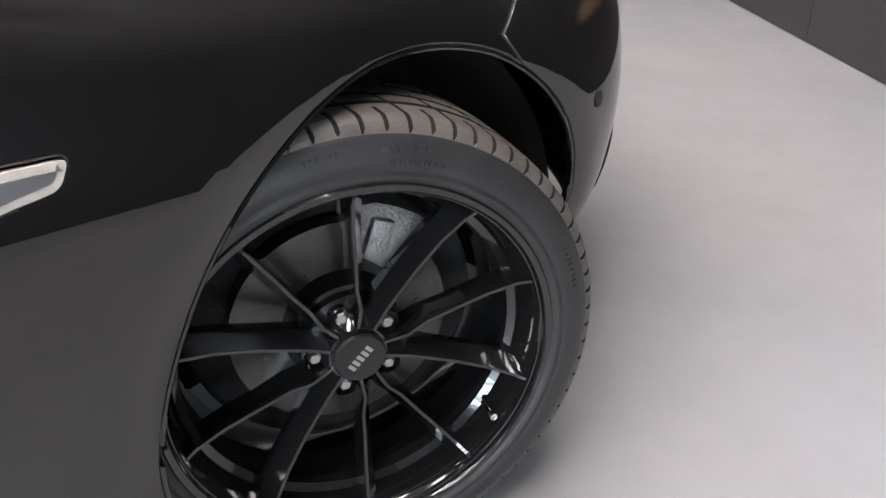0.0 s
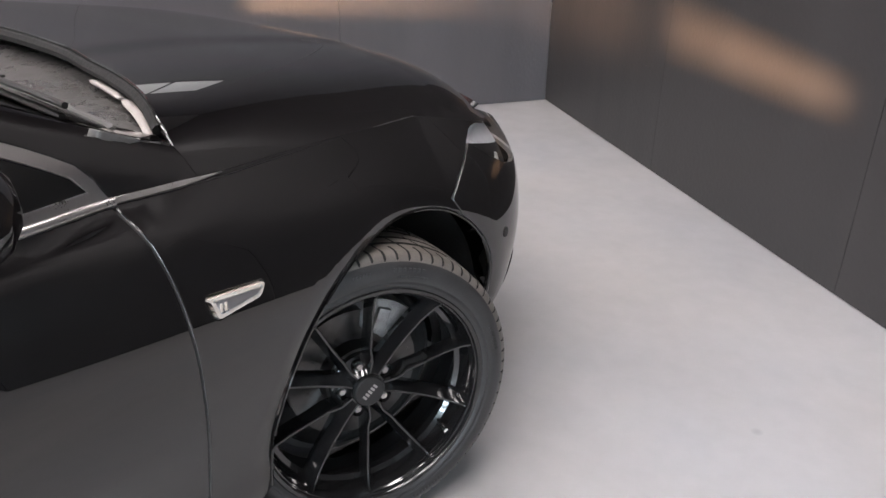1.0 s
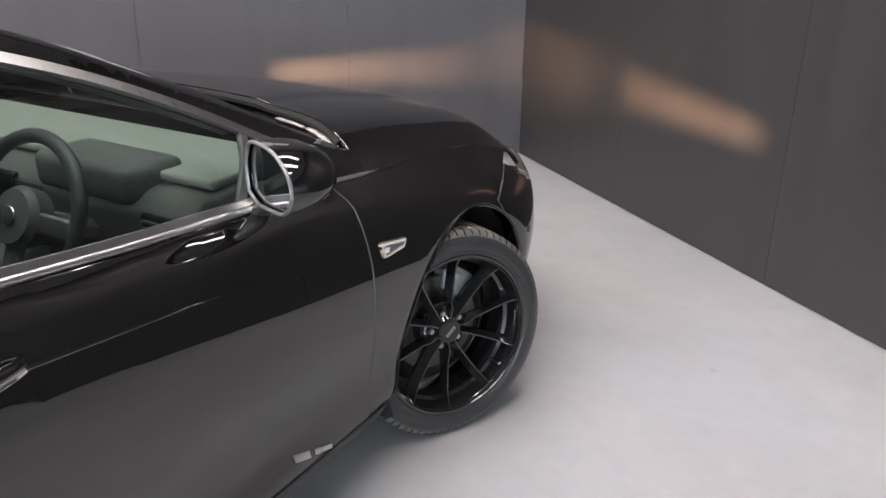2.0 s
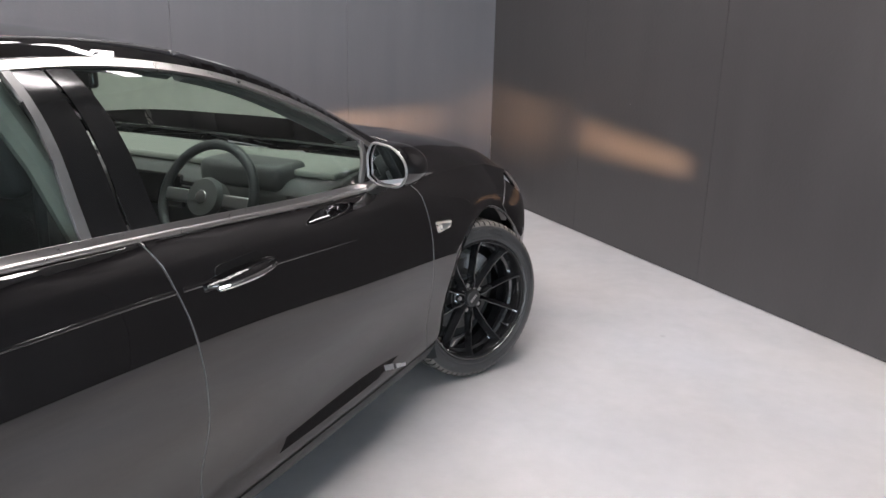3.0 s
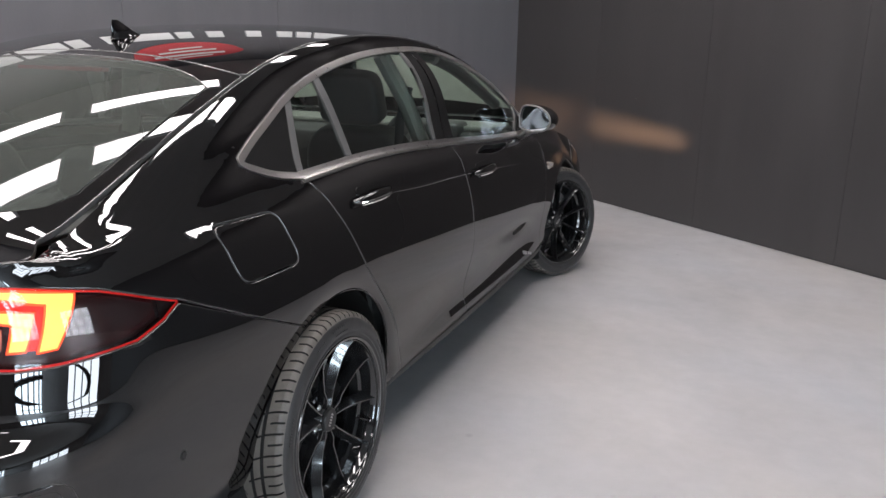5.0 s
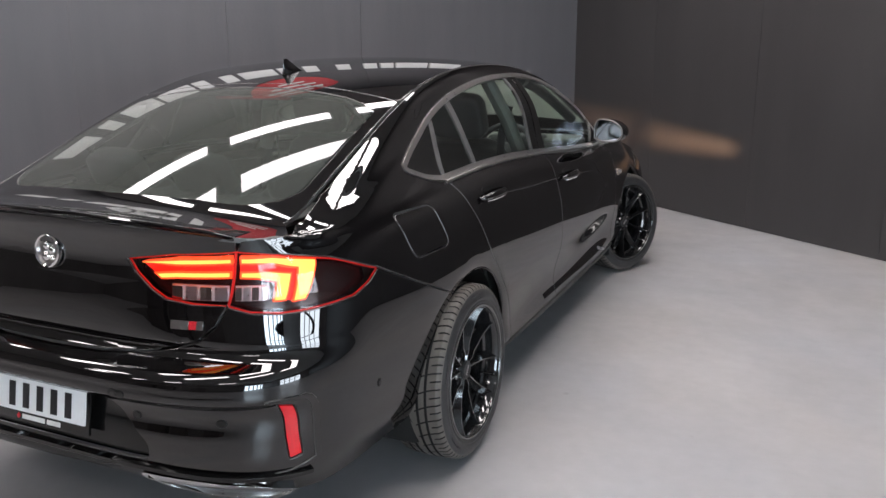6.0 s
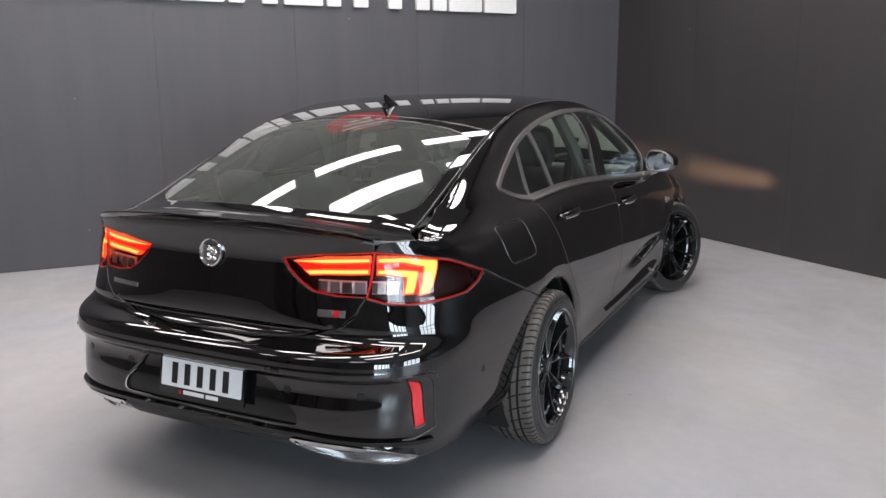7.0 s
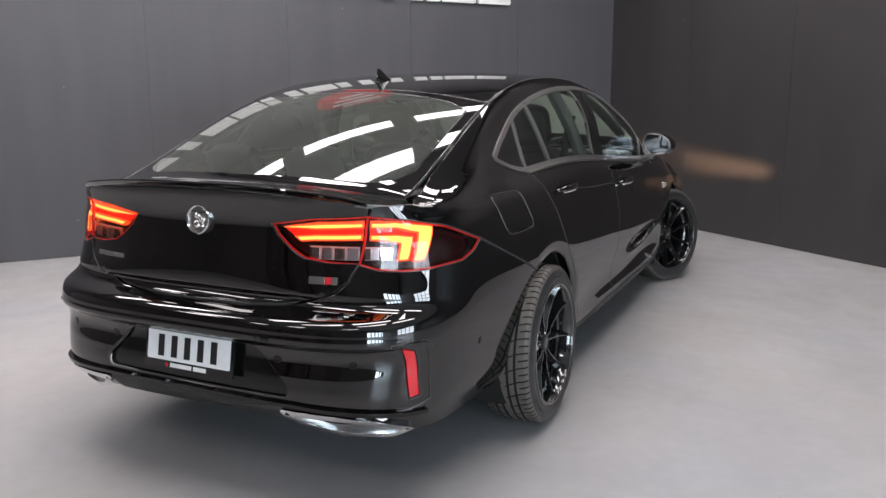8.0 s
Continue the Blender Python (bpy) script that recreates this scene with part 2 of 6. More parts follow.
def panel(name, outline, surf, material, parent, holes=(), step=0.03, off=0.0, gap=None, skirt=0.014, side=1, label="", edge=True):
    """A sheet cut from a curved surface by an outline in its parameters, with rounded, turned-in edges."""
    roll = 0.0034 if material is M_PAINT else 0.0008
    if gap is None:
        gap = 0.0046 if material is M_PAINT else 0.002
    o = inset(outline, gap)
    hs = [inset(h, -gap) for h in holes]
    loops = [dens(p, step) for p in [o] + hs]
    pts, edges = [], []
    for lp in loops:
        k = len(pts)
        pts += [tuple(p) for p in lp]
        edges += [(k + i, k + (i + 1) % len(lp)) for i in range(len(lp))]
    bd = np.array(pts)
    lo, hi = bd.min(0), bd.max(0)
    gx, gy = np.meshgrid(np.arange(lo[0], hi[0], step), np.arange(lo[1], hi[1], step * 0.87))
    gx[1::2] += step / 2
    g = np.stack([gx.ravel(), gy.ravel()], 1)
    ok = within_poly(o, g)
    for h in hs:
        ok &= ~within_poly(h, g)
    g = g[ok]
    if len(g):
        dist = np.full(len(g), 9.0)
        for i in range(0, len(bd), 200):
            dist = np.minimum(dist, np.linalg.norm(g[:, None] - bd[None, i:i + 200], axis=2).min(1))
        pts += [tuple(p) for p in g[dist > step * 0.45]]
    from mathutils import geometry
    res = geometry.delaunay_2d_cdt([Vector(p) for p in pts], edges, [], 0, 1e-6)
    uv = np.array([tuple(v) for v in res[0]])
    tri = np.array([f for f in res[2] if len(f) == 3])
    cen = uv[tri].mean(1)
    ok = within_poly(o, cen)
    for h in hs:
        ok &= ~within_poly(h, cen)
    tri = tri[ok]
    P, N = surf(uv[:, 0], uv[:, 1]), normals_at(surf, uv[:, 0], uv[:, 1])
    P = P + N * off
    if side < 0:
        P, N = P * [-1, 1, 1], N * [-1, 1, 1]
    fn = np.cross(P[tri[:, 1]] - P[tri[:, 0]], P[tri[:, 2]] - P[tri[:, 0]])
    bad = (fn * N[tri[:, 0]]).sum(1) < 0
    tri[bad] = tri[bad][:, ::-1]
    verts, faces, lnorm = list(P), [tuple(int(i) for i in t) for t in tri], []
    for t in tri:
        lnorm += [tuple(N[i]) for i in t]
    if skirt:
        count = {}
        for a, b, c in tri:
            for e in ((a, b), (b, c), (c, a)):
                key = (min(e), max(e))
                count[key] = None if key in count else e
        edges_ = [e for e in count.values() if e is not None]
        out = {}
        for i, j in edges_:
            q = np.cross(P[i] - P[j], -N[i])
            q /= max(np.linalg.norm(q), 1e-12)
            for k in (int(i), int(j)):
                out[k] = out.get(k, 0) + q
        ring = {}
        for k, q in out.items():
            q = q / max(np.linalg.norm(q), 1e-12)
            n = N[k]
            ring[k] = [(P[k], n), (P[k] + q * roll * 0.7 - n * roll * 0.3, 0.71 * (n + q)), (P[k] + q * roll - n * roll, q), (P[k] + q * roll - n * skirt, q)]
        for i, j in edges_:
            ra, rb = ring[int(i)], ring[int(j)]
            for r in range(3):
                k = len(verts)
                verts += [ra[r][0], rb[r][0], rb[r + 1][0], ra[r + 1][0]]
                faces.append((k + 1, k, k + 3, k + 2))
                lnorm += [tuple(rb[r][1]), tuple(ra[r][1]), tuple(ra[r + 1][1]), tuple(rb[r + 1][1])]
    ob = mesh_ob(name, verts, faces, material, parent, label, normals=lnorm)
    # Pale edge faces stand in for light caught along the panel gaps.
    if edge and skirt and material is M_PAINT:
        ob.data.materials.append(M_EDGE_GLINT)
        for k in range(len(tri), len(ob.data.polygons)):
            if (k - len(tri)) % 3:
                ob.data.polygons[k].material_index = 1
    return ob


def box_bm(bm, x0, x1, y0, y1, z0, z1, bevel=0.0, m=None, seg=2):
    r = bmesh.ops.create_cube(bm, size=1.0)
    vs = r["verts"]
    bmesh.ops.transform(bm, matrix=Matrix.Translation(((x0 + x1) / 2, (y0 + y1) / 2, (z0 + z1) / 2)) @ Matrix.Diagonal((x1 - x0, y1 - y0, z1 - z0, 1)), verts=vs)
    if bevel:
        es = list({e for v in vs for e in v.link_edges})
        r2 = bmesh.ops.bevel(bm, geom=es, offset=bevel, segments=seg, profile=0.6, affect="EDGES")
        vs = list({v for f in r2["faces"] for v in f.verts} | {v for v in vs if v.is_valid})
    if m is not None:
        bmesh.ops.transform(bm, matrix=m, verts=[v for v in vs if v.is_valid])
    return vs


def box(name, dims, material, parent=None, label="", bevel=0.0, m=None, seg=2):
    bm = bmesh.new()
    box_bm(bm, *dims, bevel=bevel, m=m, seg=seg)
    return part(name, bm, material, parent, label)


def lathe(name, prof, material, parent=None, label="", n=96, closed=False, m=None, angle=35):
    """Turns a profile of (x along the axis, radius) round the x axis."""
    bm = bmesh.new()
    rings = []
    for i in range(n):
        a = 2 * math.pi * i / n
        rings.append([bm.verts.new((x, r * math.cos(a), r * math.sin(a))) for x, r in prof])
    k = len(prof)
    for i in range(n):
        p, q = rings[i], rings[(i + 1) % n]
        for j in range(k if closed else k - 1):
            bm.faces.new((p[j], q[j], q[(j + 1) % k], p[(j + 1) % k]))
    bmesh.ops.remove_doubles(bm, verts=bm.verts, dist=1e-5)
    if m is not None:
        bmesh.ops.transform(bm, matrix=m, verts=bm.verts)
    return part(name, bm, material, parent, label, angle=angle)


def tube(name, pts, r, material, parent=None, label="", n=10, closed=False, flat=1.0):
    """A round bar along a path; flat squeezes it across its own binormal."""
    p = [Vector(v) for v in pts]
    bm = bmesh.new()
    rings = []
    up = Vector((0.13, 0.21, 0.97))
    for i, c in enumerate(p):
        a, b = (p[(i - 1) % len(p)], p[(i + 1) % len(p)]) if closed else (p[max(i - 1, 0)], p[min(i + 1, len(p) - 1)])
        t = (b - a).normalized()
        s = t.cross(up).normalized()
        w = s.cross(t)
        rr = r[i] if isinstance(r, (list, tuple)) else r
        rings.append([bm.verts.new(c + (s * math.cos(2 * math.pi * j / n) + w * math.sin(2 * math.pi * j / n) * flat) * rr) for j in range(n)])
    for i in range(len(p) if closed else len(p) - 1):
        q, s = rings[i], rings[(i + 1) % len(p)]
        for j in range(n):
            bm.faces.new((q[j], q[(j + 1) % n], s[(j + 1) % n], s[j]))
    if not closed:
        bm.faces.new(rings[0])
        bm.faces.new(rings[-1][::-1])
    return part(name, bm, material, parent, label)


def prism(name, poly, d0, d1, material, parent=None, label="", m=None, bevel=0.0):
    """A flat polygon in x, z given depth along y."""
    bm = bmesh.new()
    lo = [bm.verts.new((x, d0, z)) for x, z in poly]
    hi = [bm.verts.new((x, d1, z)) for x, z in poly]
    bm.faces.new(lo)
    bm.faces.new(hi[::-1])
    for i in range(len(poly)):
        j = (i + 1) % len(poly)
        bm.faces.new((lo[i], hi[i], hi[j], lo[j]))
    if bevel:
        bmesh.ops.bevel(bm, geom=list(bm.edges), offset=bevel, segments=2, profile=0.6, affect="EDGES")
    if m is not None:
        bmesh.ops.transform(bm, matrix=m, verts=bm.verts)
    return part(name, bm, material, parent, label)


# ---- the room ----
CORNER = Vector((-0.358, 6.05, 0))
ANG_L, ANG_R = 52.38, 37.62   # the two walls meet at a right angle
DIR_L = Vector((-math.cos(radians(ANG_L)), -math.sin(radians(ANG_L)), 0))
DIR_R = Vector((math.cos(radians(-ANG_R)), math.sin(radians(-ANG_R)), 0))
LEN_L, LEN_R = 9.5, 11.0


def paint_wall(name, color, rough):
    """Rolled semi-gloss paint on boards: faint upright streaks, scuffs and specks."""
    m, nt, b = nodes_of(name)
    tc = nt.nodes.new("ShaderNodeTexCoord")
    mp = nt.nodes.new("ShaderNodeMapping")
    mp.inputs["Scale"].default_value = (3.0, 3.0, 0.35)
    nt.links.new(tc.outputs["Object"], mp.inputs["Vector"])
    n1 = nt.nodes.new("ShaderNodeTexNoise")
    n1.inputs["Scale"].default_value, n1.inputs["Detail"].default_value = 2.2, 6
    nt.links.new(mp.outputs[0], n1.inputs["Vector"])
    n2 = nt.nodes.new("ShaderNodeTexNoise")
    n2.inputs["Scale"].default_value, n2.inputs["Detail"].default_value = 55, 4
    nt.links.new(tc.outputs["Object"], n2.inputs["Vector"])
    r = nt.nodes.new("ShaderNodeMapRange")
    r.inputs[1].default_value, r.inputs[2].default_value, r.inputs[3].default_value, r.inputs[4].default_value = 0.3, 0.7, 0.92, 1.08
    nt.links.new(n1.outputs[0], r.inputs[0])
    vo = nt.nodes.new("ShaderNodeTexVoronoi")
    vo.inputs["Scale"].default_value = 2.6
    nt.links.new(tc.outputs["Object"], vo.inputs["Vector"])
    sp = nt.nodes.new("ShaderNodeMapRange")
    sp.inputs[1].default_value, sp.inputs[2].default_value, sp.inputs[3].default_value, sp.inputs[4].default_value = 0.012, 0.02, 1.0, 0.0
    nt.links.new(vo.outputs["Distance"], sp.inputs[0])
    mx = nt.nodes.new("ShaderNodeMix")
    mx.data_type, mx.blend_type = "RGBA", "MULTIPLY"
    mx.inputs["Factor"].default_value = 1
    mx.inputs["A"].default_value = (*color, 1)
    nt.links.new(r.outputs[0], mx.inputs["B"])
    mx2 = nt.nodes.new("ShaderNodeMix")
    mx2.data_type = "RGBA"
    mx2.inputs["B"].default_value = (0.25, 0.24, 0.22, 1)
    nt.links.new(sp.outputs[0], mx2.inputs["Factor"])
    nt.links.new(mx.outputs["Result"], mx2.inputs["A"])
    nt.links.new(mx2.outputs["Result"], b.inputs["Base Color"])
    rr = nt.nodes.new("ShaderNodeMapRange")
    rr.inputs[1].default_value, rr.inputs[2].default_value, rr.inputs[3].default_value, rr.inputs[4].default_value = 0.3, 0.7, rough - 0.05, rough + 0.07
    nt.links.new(n1.outputs[0], rr.inputs[0])
    nt.links.new(rr.outputs[0], b.inputs["Roughness"])
    bp = nt.nodes.new("ShaderNodeBump")
    bp.inputs["Strength"].default_value, bp.inputs["Distance"].default_value = 0.1, 0.01
    nt.links.new(n2.outputs[0], bp.inputs["Height"])
    nt.links.new(bp.outputs[0], b.inputs["Normal"])
    return m


def floor_paint():
    """Pale grey sealed concrete with cloudy patches, scuffs and a soft sheen."""
    m, nt, b = nodes_of("grey_floor_paint")
    tc = nt.nodes.new("ShaderNodeTexCoord")

    def noise_at(scale, detail, lo, hi):
        n = nt.nodes.new("ShaderNodeTexNoise")
        n.inputs["Scale"].default_value, n.inputs["Detail"].default_value = scale, detail
        nt.links.new(tc.outputs["Object"], n.inputs["Vector"])
        r = nt.nodes.new("ShaderNodeMapRange")
        r.inputs[1].default_value, r.inputs[2].default_value, r.inputs[3].default_value, r.inputs[4].default_value = 0.3, 0.7, lo, hi
        nt.links.new(n.outputs[0], r.inputs[0])
        return n, r
    _, a = noise_at(1.3, 6, 0.90, 1.08)
    n2, c = noise_at(14, 6, 0.97, 1.03)
    _, s = noise_at(5, 8, 0.0, 1.0)
    mul = nt.nodes.new("ShaderNodeMath")
    mul.operation = "MULTIPLY"
    nt.links.new(a.outputs[0], mul.inputs[0])
    nt.links.new(c.outputs[0], mul.inputs[1])
    vo = nt.nodes.new("ShaderNodeTexVoronoi")
    vo.inputs["Scale"].default_value = 1.7
    nt.links.new(tc.outputs["Object"], vo.inputs["Vector"])
    sp = nt.nodes.new("ShaderNodeMapRange")
    sp.inputs[1].default_value, sp.inputs[2].default_value, sp.inputs[3].default_value, sp.inputs[4].default_value = 0.01, 0.035, 0.75, 1.0
    nt.links.new(vo.outputs["Distance"], sp.inputs[0])
    mul2 = nt.nodes.new("ShaderNodeMath")
    mul2.operation = "MULTIPLY"
    nt.links.new(mul.outputs[0], mul2.inputs[0])
    nt.links.new(sp.outputs[0], mul2.inputs[1])
    mx = nt.nodes.new("ShaderNodeMix")
    mx.data_type, mx.blend_type = "RGBA", "MULTIPLY"
    mx.inputs["Factor"].default_value = 1
    mx.inputs["A"].default_value = (0.40, 0.395, 0.40, 1)
    nt.links.new(mul2.outputs[0], mx.inputs["B"])
    _, tint = noise_at(0.9, 6, 0.0, 1.0)
    col = nt.nodes.new("ShaderNodeMix")
    col.data_type = "RGBA"
    col.inputs["A"].default_value = (0.405, 0.392, 0.385, 1)
    col.inputs["B"].default_value = (0.385, 0.392, 0.41, 1)
    nt.links.new(tint.outputs[0], col.inputs["Factor"])
    nt.links.new(col.outputs["Result"], mx.inputs["A"])
    nt.links.new(mx.outputs["Result"], b.inputs["Base Color"])
    rr = nt.nodes.new("ShaderNodeMapRange")
    rr.inputs[3].default_value, rr.inputs[4].default_value = 0.33, 0.5
    nt.links.new(s.outputs[0], rr.inputs[0])
    nt.links.new(rr.outputs[0], b.inputs["Roughness"])
    bp = nt.nodes.new("ShaderNodeBump")
    bp.inputs["Strength"].default_value, bp.inputs["Distance"].default_value = 0.05, 0.01
    nt.links.new(n2.outputs[0], bp.inputs["Height"])
    nt.links.new(bp.outputs[0], b.inputs["Normal"])
    return m


# North boards lighter, east boards darker: the uneven light is in the colour.
M_WALL_L = paint_wall("slate_grey_wall_paint_lit", (0.082, 0.080, 0.087), 0.5)
M_WALL_R = paint_wall("satin_wall_paint_shaded", (0.0385, 0.0362, 0.0366), 0.42)
M_BACKWALL = mat("workshop_wall", (0.135, 0.126, 0.123), 0.6, var=0.25, scale=2.0, bump=0.05)
M_CEIL = mat("ceiling_board", (0.34, 0.33, 0.32), 0.8, var=0.1, scale=3.0, bump=0.05)
M_FLOOR = floor_paint()
M_SEAM = mat("board_joint", (0.06, 0.058, 0.06), 0.6, var=0.2, scale=30)

END_L, END_R = CORNER + DIR_L * LEN_L, CORNER + DIR_R * LEN_R
BACK = -8.0


def quad_slab(name, a, b, z0, z1, thick, outward, material, label):
    """An upright wall from a to b with thickness on its outward side."""
    n = Vector(outward).normalized() * thick
    v = [Vector((p.x, p.y, z)) + o for o in (Vector((0, 0, 0)), n) for p, z in ((a, z0), (b, z0), (b, z1), (a, z1))]
    f = [(0, 1, 2, 3), (7, 6, 5, 4), (0, 4, 5, 1), (1, 5, 6, 2), (2, 6, 7, 3), (3, 7, 4, 0)]
    bm = bmesh.new()
    vs = [bm.verts.new(p) for p in v]
    for q in f:
        bm.faces.new([vs[i] for i in q])
    ob = part(name, bm, material, None, smooth=False)
    return tagged(ob, label, "wall", kind="structure")


N_L = Vector((DIR_L.y, -DIR_L.x, 0))
N_L = N_L if N_L.dot(Vector((0, 0, 0)) - CORNER) < 0 else -N_L
N_R = Vector((DIR_R.y, -DIR_R.x, 0))
N_R = N_R if N_R.dot(Vector((0, 0, 0)) - CORNER) < 0 else -N_R

floor = box("floor", (-14, 14, -12, 9, -0.15, 0.0), M_FLOOR)
tagged(floor, "pale grey sealed concrete floor with faint scuffs", "floor", kind="structure")
ceiling = box("ceiling", (-14, 14, -12, 9, CEIL, CEIL + 0.15), M_CEIL)
tagged(ceiling, "dark workshop ceiling boards", "ceiling", kind="structure")

# The two painted walls are made of boards with narrow joints.
SEAMS_L = [1.233 + 1.229 * k for k in range(7)]
SEAMS_R = [1.213 + 1.224 * k for k in range(8)]
for wall_name, d, nrm, seams, length in (("wall_north", DIR_L, N_L, SEAMS_L, LEN_L), ("wall_east", DIR_R, N_R, SEAMS_R, LEN_R)):
    w = quad_slab(wall_name, CORNER + nrm * 0.012, CORNER + d * length + nrm * 0.012, 0.0, CEIL, 0.15, nrm, M_SEAM, "charcoal painted board wall with narrow upright joints")
    cuts = [0.0] + seams + [length]
    for a, b in zip(cuts, cuts[1:]):
        bm = bmesh.new()
        p, q = CORNER + d * (a + 0.0012), CORNER + d * (b - 0.0012)
        vs = [bm.verts.new(Vector((c.x, c.y, z)) + o) for o in (Vector((0, 0, 0)), nrm * 0.011) for c, z in ((p, 0.004), (q, 0.004), (q, CEIL), (p, CEIL))]
        for f in ((0, 1, 2, 3), (7, 6, 5, 4), (0, 4, 5, 1), (1, 5, 6, 2), (2, 6, 7, 3), (3, 7, 4, 0)):
            bm.faces.new([vs[i] for i in f])
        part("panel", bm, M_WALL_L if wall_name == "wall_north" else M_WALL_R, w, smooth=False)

back_a, back_b = Vector((END_L.x, BACK, 0)), Vector((END_R.x, BACK, 0))
quad_slab("wall_west", END_L, back_a, 0, CEIL, 0.15, (-1, 0, 0), M_BACKWALL, "plain grey workshop wall")
quad_slab("wall_far_east", Vector((END_R.x, END_R.y - 4.0, 0)), back_b, 0, CEIL, 0.15, (1, 0, 0), M_BACKWALL, "plain grey workshop wall")
quad_slab("wall_door_jamb", END_R, Vector((END_R.x, END_R.y - 1.0, 0)), 0, CEIL, 0.15, (1, 0, 0), M_BACKWALL, "plain grey workshop wall")
quad_slab("wall_door_head", Vector((END_R.x, END_R.y - 1.0, 0)), Vector((END_R.x, END_R.y - 4.0, 0)), 2.5, CEIL, 0.15, (1, 0, 0), M_BACKWALL, "plain grey workshop wall")
GX0, GX1 = 4.8, 8.6
quad_slab("wall_south", back_a, Vector((GX0, BACK, 0)), 0, CEIL, 0.15, (0, -1, 0), M_BACKWALL, "plain grey workshop wall")
quad_slab("wall_south_jamb", Vector((GX1, BACK, 0)), back_b, 0, CEIL, 0.15, (0, -1, 0), M_BACKWALL, "plain grey workshop wall")
quad_slab("wall_south_head", Vector((GX0, BACK, 0)), Vector((GX1, BACK, 0)), 2.9, CEIL, 0.15, (0, -1, 0), M_BACKWALL, "plain grey workshop wall")


def ceiling_light(x, y, length, width, turn):
    """A flat LED panel in a thin white frame under the ceiling."""
    e = new("ceiling_light")
    tagged(e, "bright white flat LED panel in a thin frame", "ceiling light", group="ceiling lights")
    e.matrix_world = pose(x, y, CEIL - 0.06, 0, 0, turn)
    box("diffuser", (-length / 2, length / 2, -width / 2, width / 2, 0.0, 0.02), M_LED, e)
    fr = bmesh.new()
    for s in (-1, 1):
        box_bm(fr, -length / 2 - 0.02, length / 2 + 0.02, s * (width / 2 + 0.01) - 0.01, s * (width / 2 + 0.01) + 0.01, -0.005, 0.06)
        box_bm(fr, s * (length / 2 + 0.01) - 0.01, s * (length / 2 + 0.01) + 0.01, -width / 2, width / 2, -0.005, 0.06)
    part("frame", fr, M_WHITE, e)
    return e


# rows of panels run along the north wall
ROW_U, ROW_N = Vector((math.cos(radians(40.3)), math.sin(radians(40.3)), 0)), Vector((math.sin(radians(40.3)), -math.cos(radians(40.3)), 0))
for k in range(6):
    for j in range(-2, 4):
        c = Vector((-1.85, 2.0, 0)) + ROW_N * (1.15 * k) + ROW_U * (1.5 * j + 0.1 * (k % 2))
        if (c - CORNER).dot(-N_R) > 0.5 and c.y > -1.6 and c.x < 2.7:
            ceiling_light(c.x, c.y, 1.2, 0.3, 40.3)

# The last three are unseen panels, added to brighten floor and north wall.
for lx, ly in ((1.4, -4.8), (-1.6, -5.2), (-3.1, -2.6), (-4.0, -4.0), (-3.6, -6.2)):
    ceiling_light(lx, ly, 1.2, 0.3, 40.3)

# a glazed door in the east end lets in cool daylight
M_DAY = glow("overcast_daylight", (0.82, 0.9, 1.0), 11.5)
M_DAY2 = glow("dull_daylight", (0.72, 0.87, 1.0), 20.0)
dd = new("glazed_door")
tagged(dd, "large glazed workshop door with dark mullions", "door")
yd0, yd1 = END_R.y - 4.0, END_R.y - 1.0
day = box("daylight_backdrop", (END_R.x + 0.4, END_R.x + 0.42, yd0 - 1, yd1 + 1, -0.1, 4.3), M_DAY)
tagged(day, "pale overcast daylight outside the glazed door", "backdrop", kind="structure")
for y in np.linspace(yd0, yd1, 5):
    box("mullion", (END_R.x - 0.04, END_R.x + 0.10, y - 0.04, y + 0.04, 0.0, 2.5), M_PLASTIC, dd)
for z in (0.06, 0.95, 1.7, 2.46):
    box("rail", (END_R.x - 0.03, END_R.x + 0.09, yd0, yd1, z - 0.05, z + 0.05), M_PLASTIC, dd)

# a second one in the south wall
ds = new("glazed_door")
tagged(ds, "wide glazed workshop door with dark mullions in the rear wall", "door")
day2 = box("daylight_backdrop", (GX0 - 1, GX1 + 1, BACK - 0.42, BACK - 0.4, -0.1, 4.3), M_DAY2)
tagged(day2, "pale overcast daylight outside the rear door", "backdrop", kind="structure")
for x in np.linspace(GX0, GX1, 6):
    box("mullion", (x - 0.05, x + 0.05, BACK - 0.10, BACK + 0.04, 0.0, 2.9), M_PLASTIC, ds)
for z in (0.06, 1.0, 1.9, 2.86):
    box("rail", (GX0, GX1, BACK - 0.09, BACK + 0.03, z - 0.06, z + 0.06), M_PLASTIC, ds)



def cupboard(x, w, h, d):
    """A tall workshop cupboard: carcass, two doors with bar handles, and a plinth."""
    c = new("cupboard")
    c.matrix_world = pose(x, BACK + 0.02, 0.0)
    tagged(c, "tall dull brown workshop cupboard against the rear wall", "cupboard", group="workshop cupboards")
    box("carcass", (-w / 2, w / 2, 0.0, d, 0.08, h), M_CUPBOARD, c, bevel=0.006)
    box("plinth", (-w / 2 + 0.02, w / 2 - 0.02, 0.0, d - 0.04, 0.0, 0.08), M_PLASTIC, c)
    for k in (-1, 1):
        x0, x1 = sorted((k * 0.004, k * (w / 2 - 0.006)))
        dr = box("cupboard_door", (x0, x1, d + 0.001, d + 0.021, 0.10, h - 0.01), M_CUPBOARD, c, bevel=0.004)
        tube("handle", [(k * 0.05, d + 0.045, h * 0.5 - 0.09), (k * 0.05, d + 0.045, h * 0.5 + 0.09)], 0.006, M_RIMTRIM, dr, n=8)
    return c


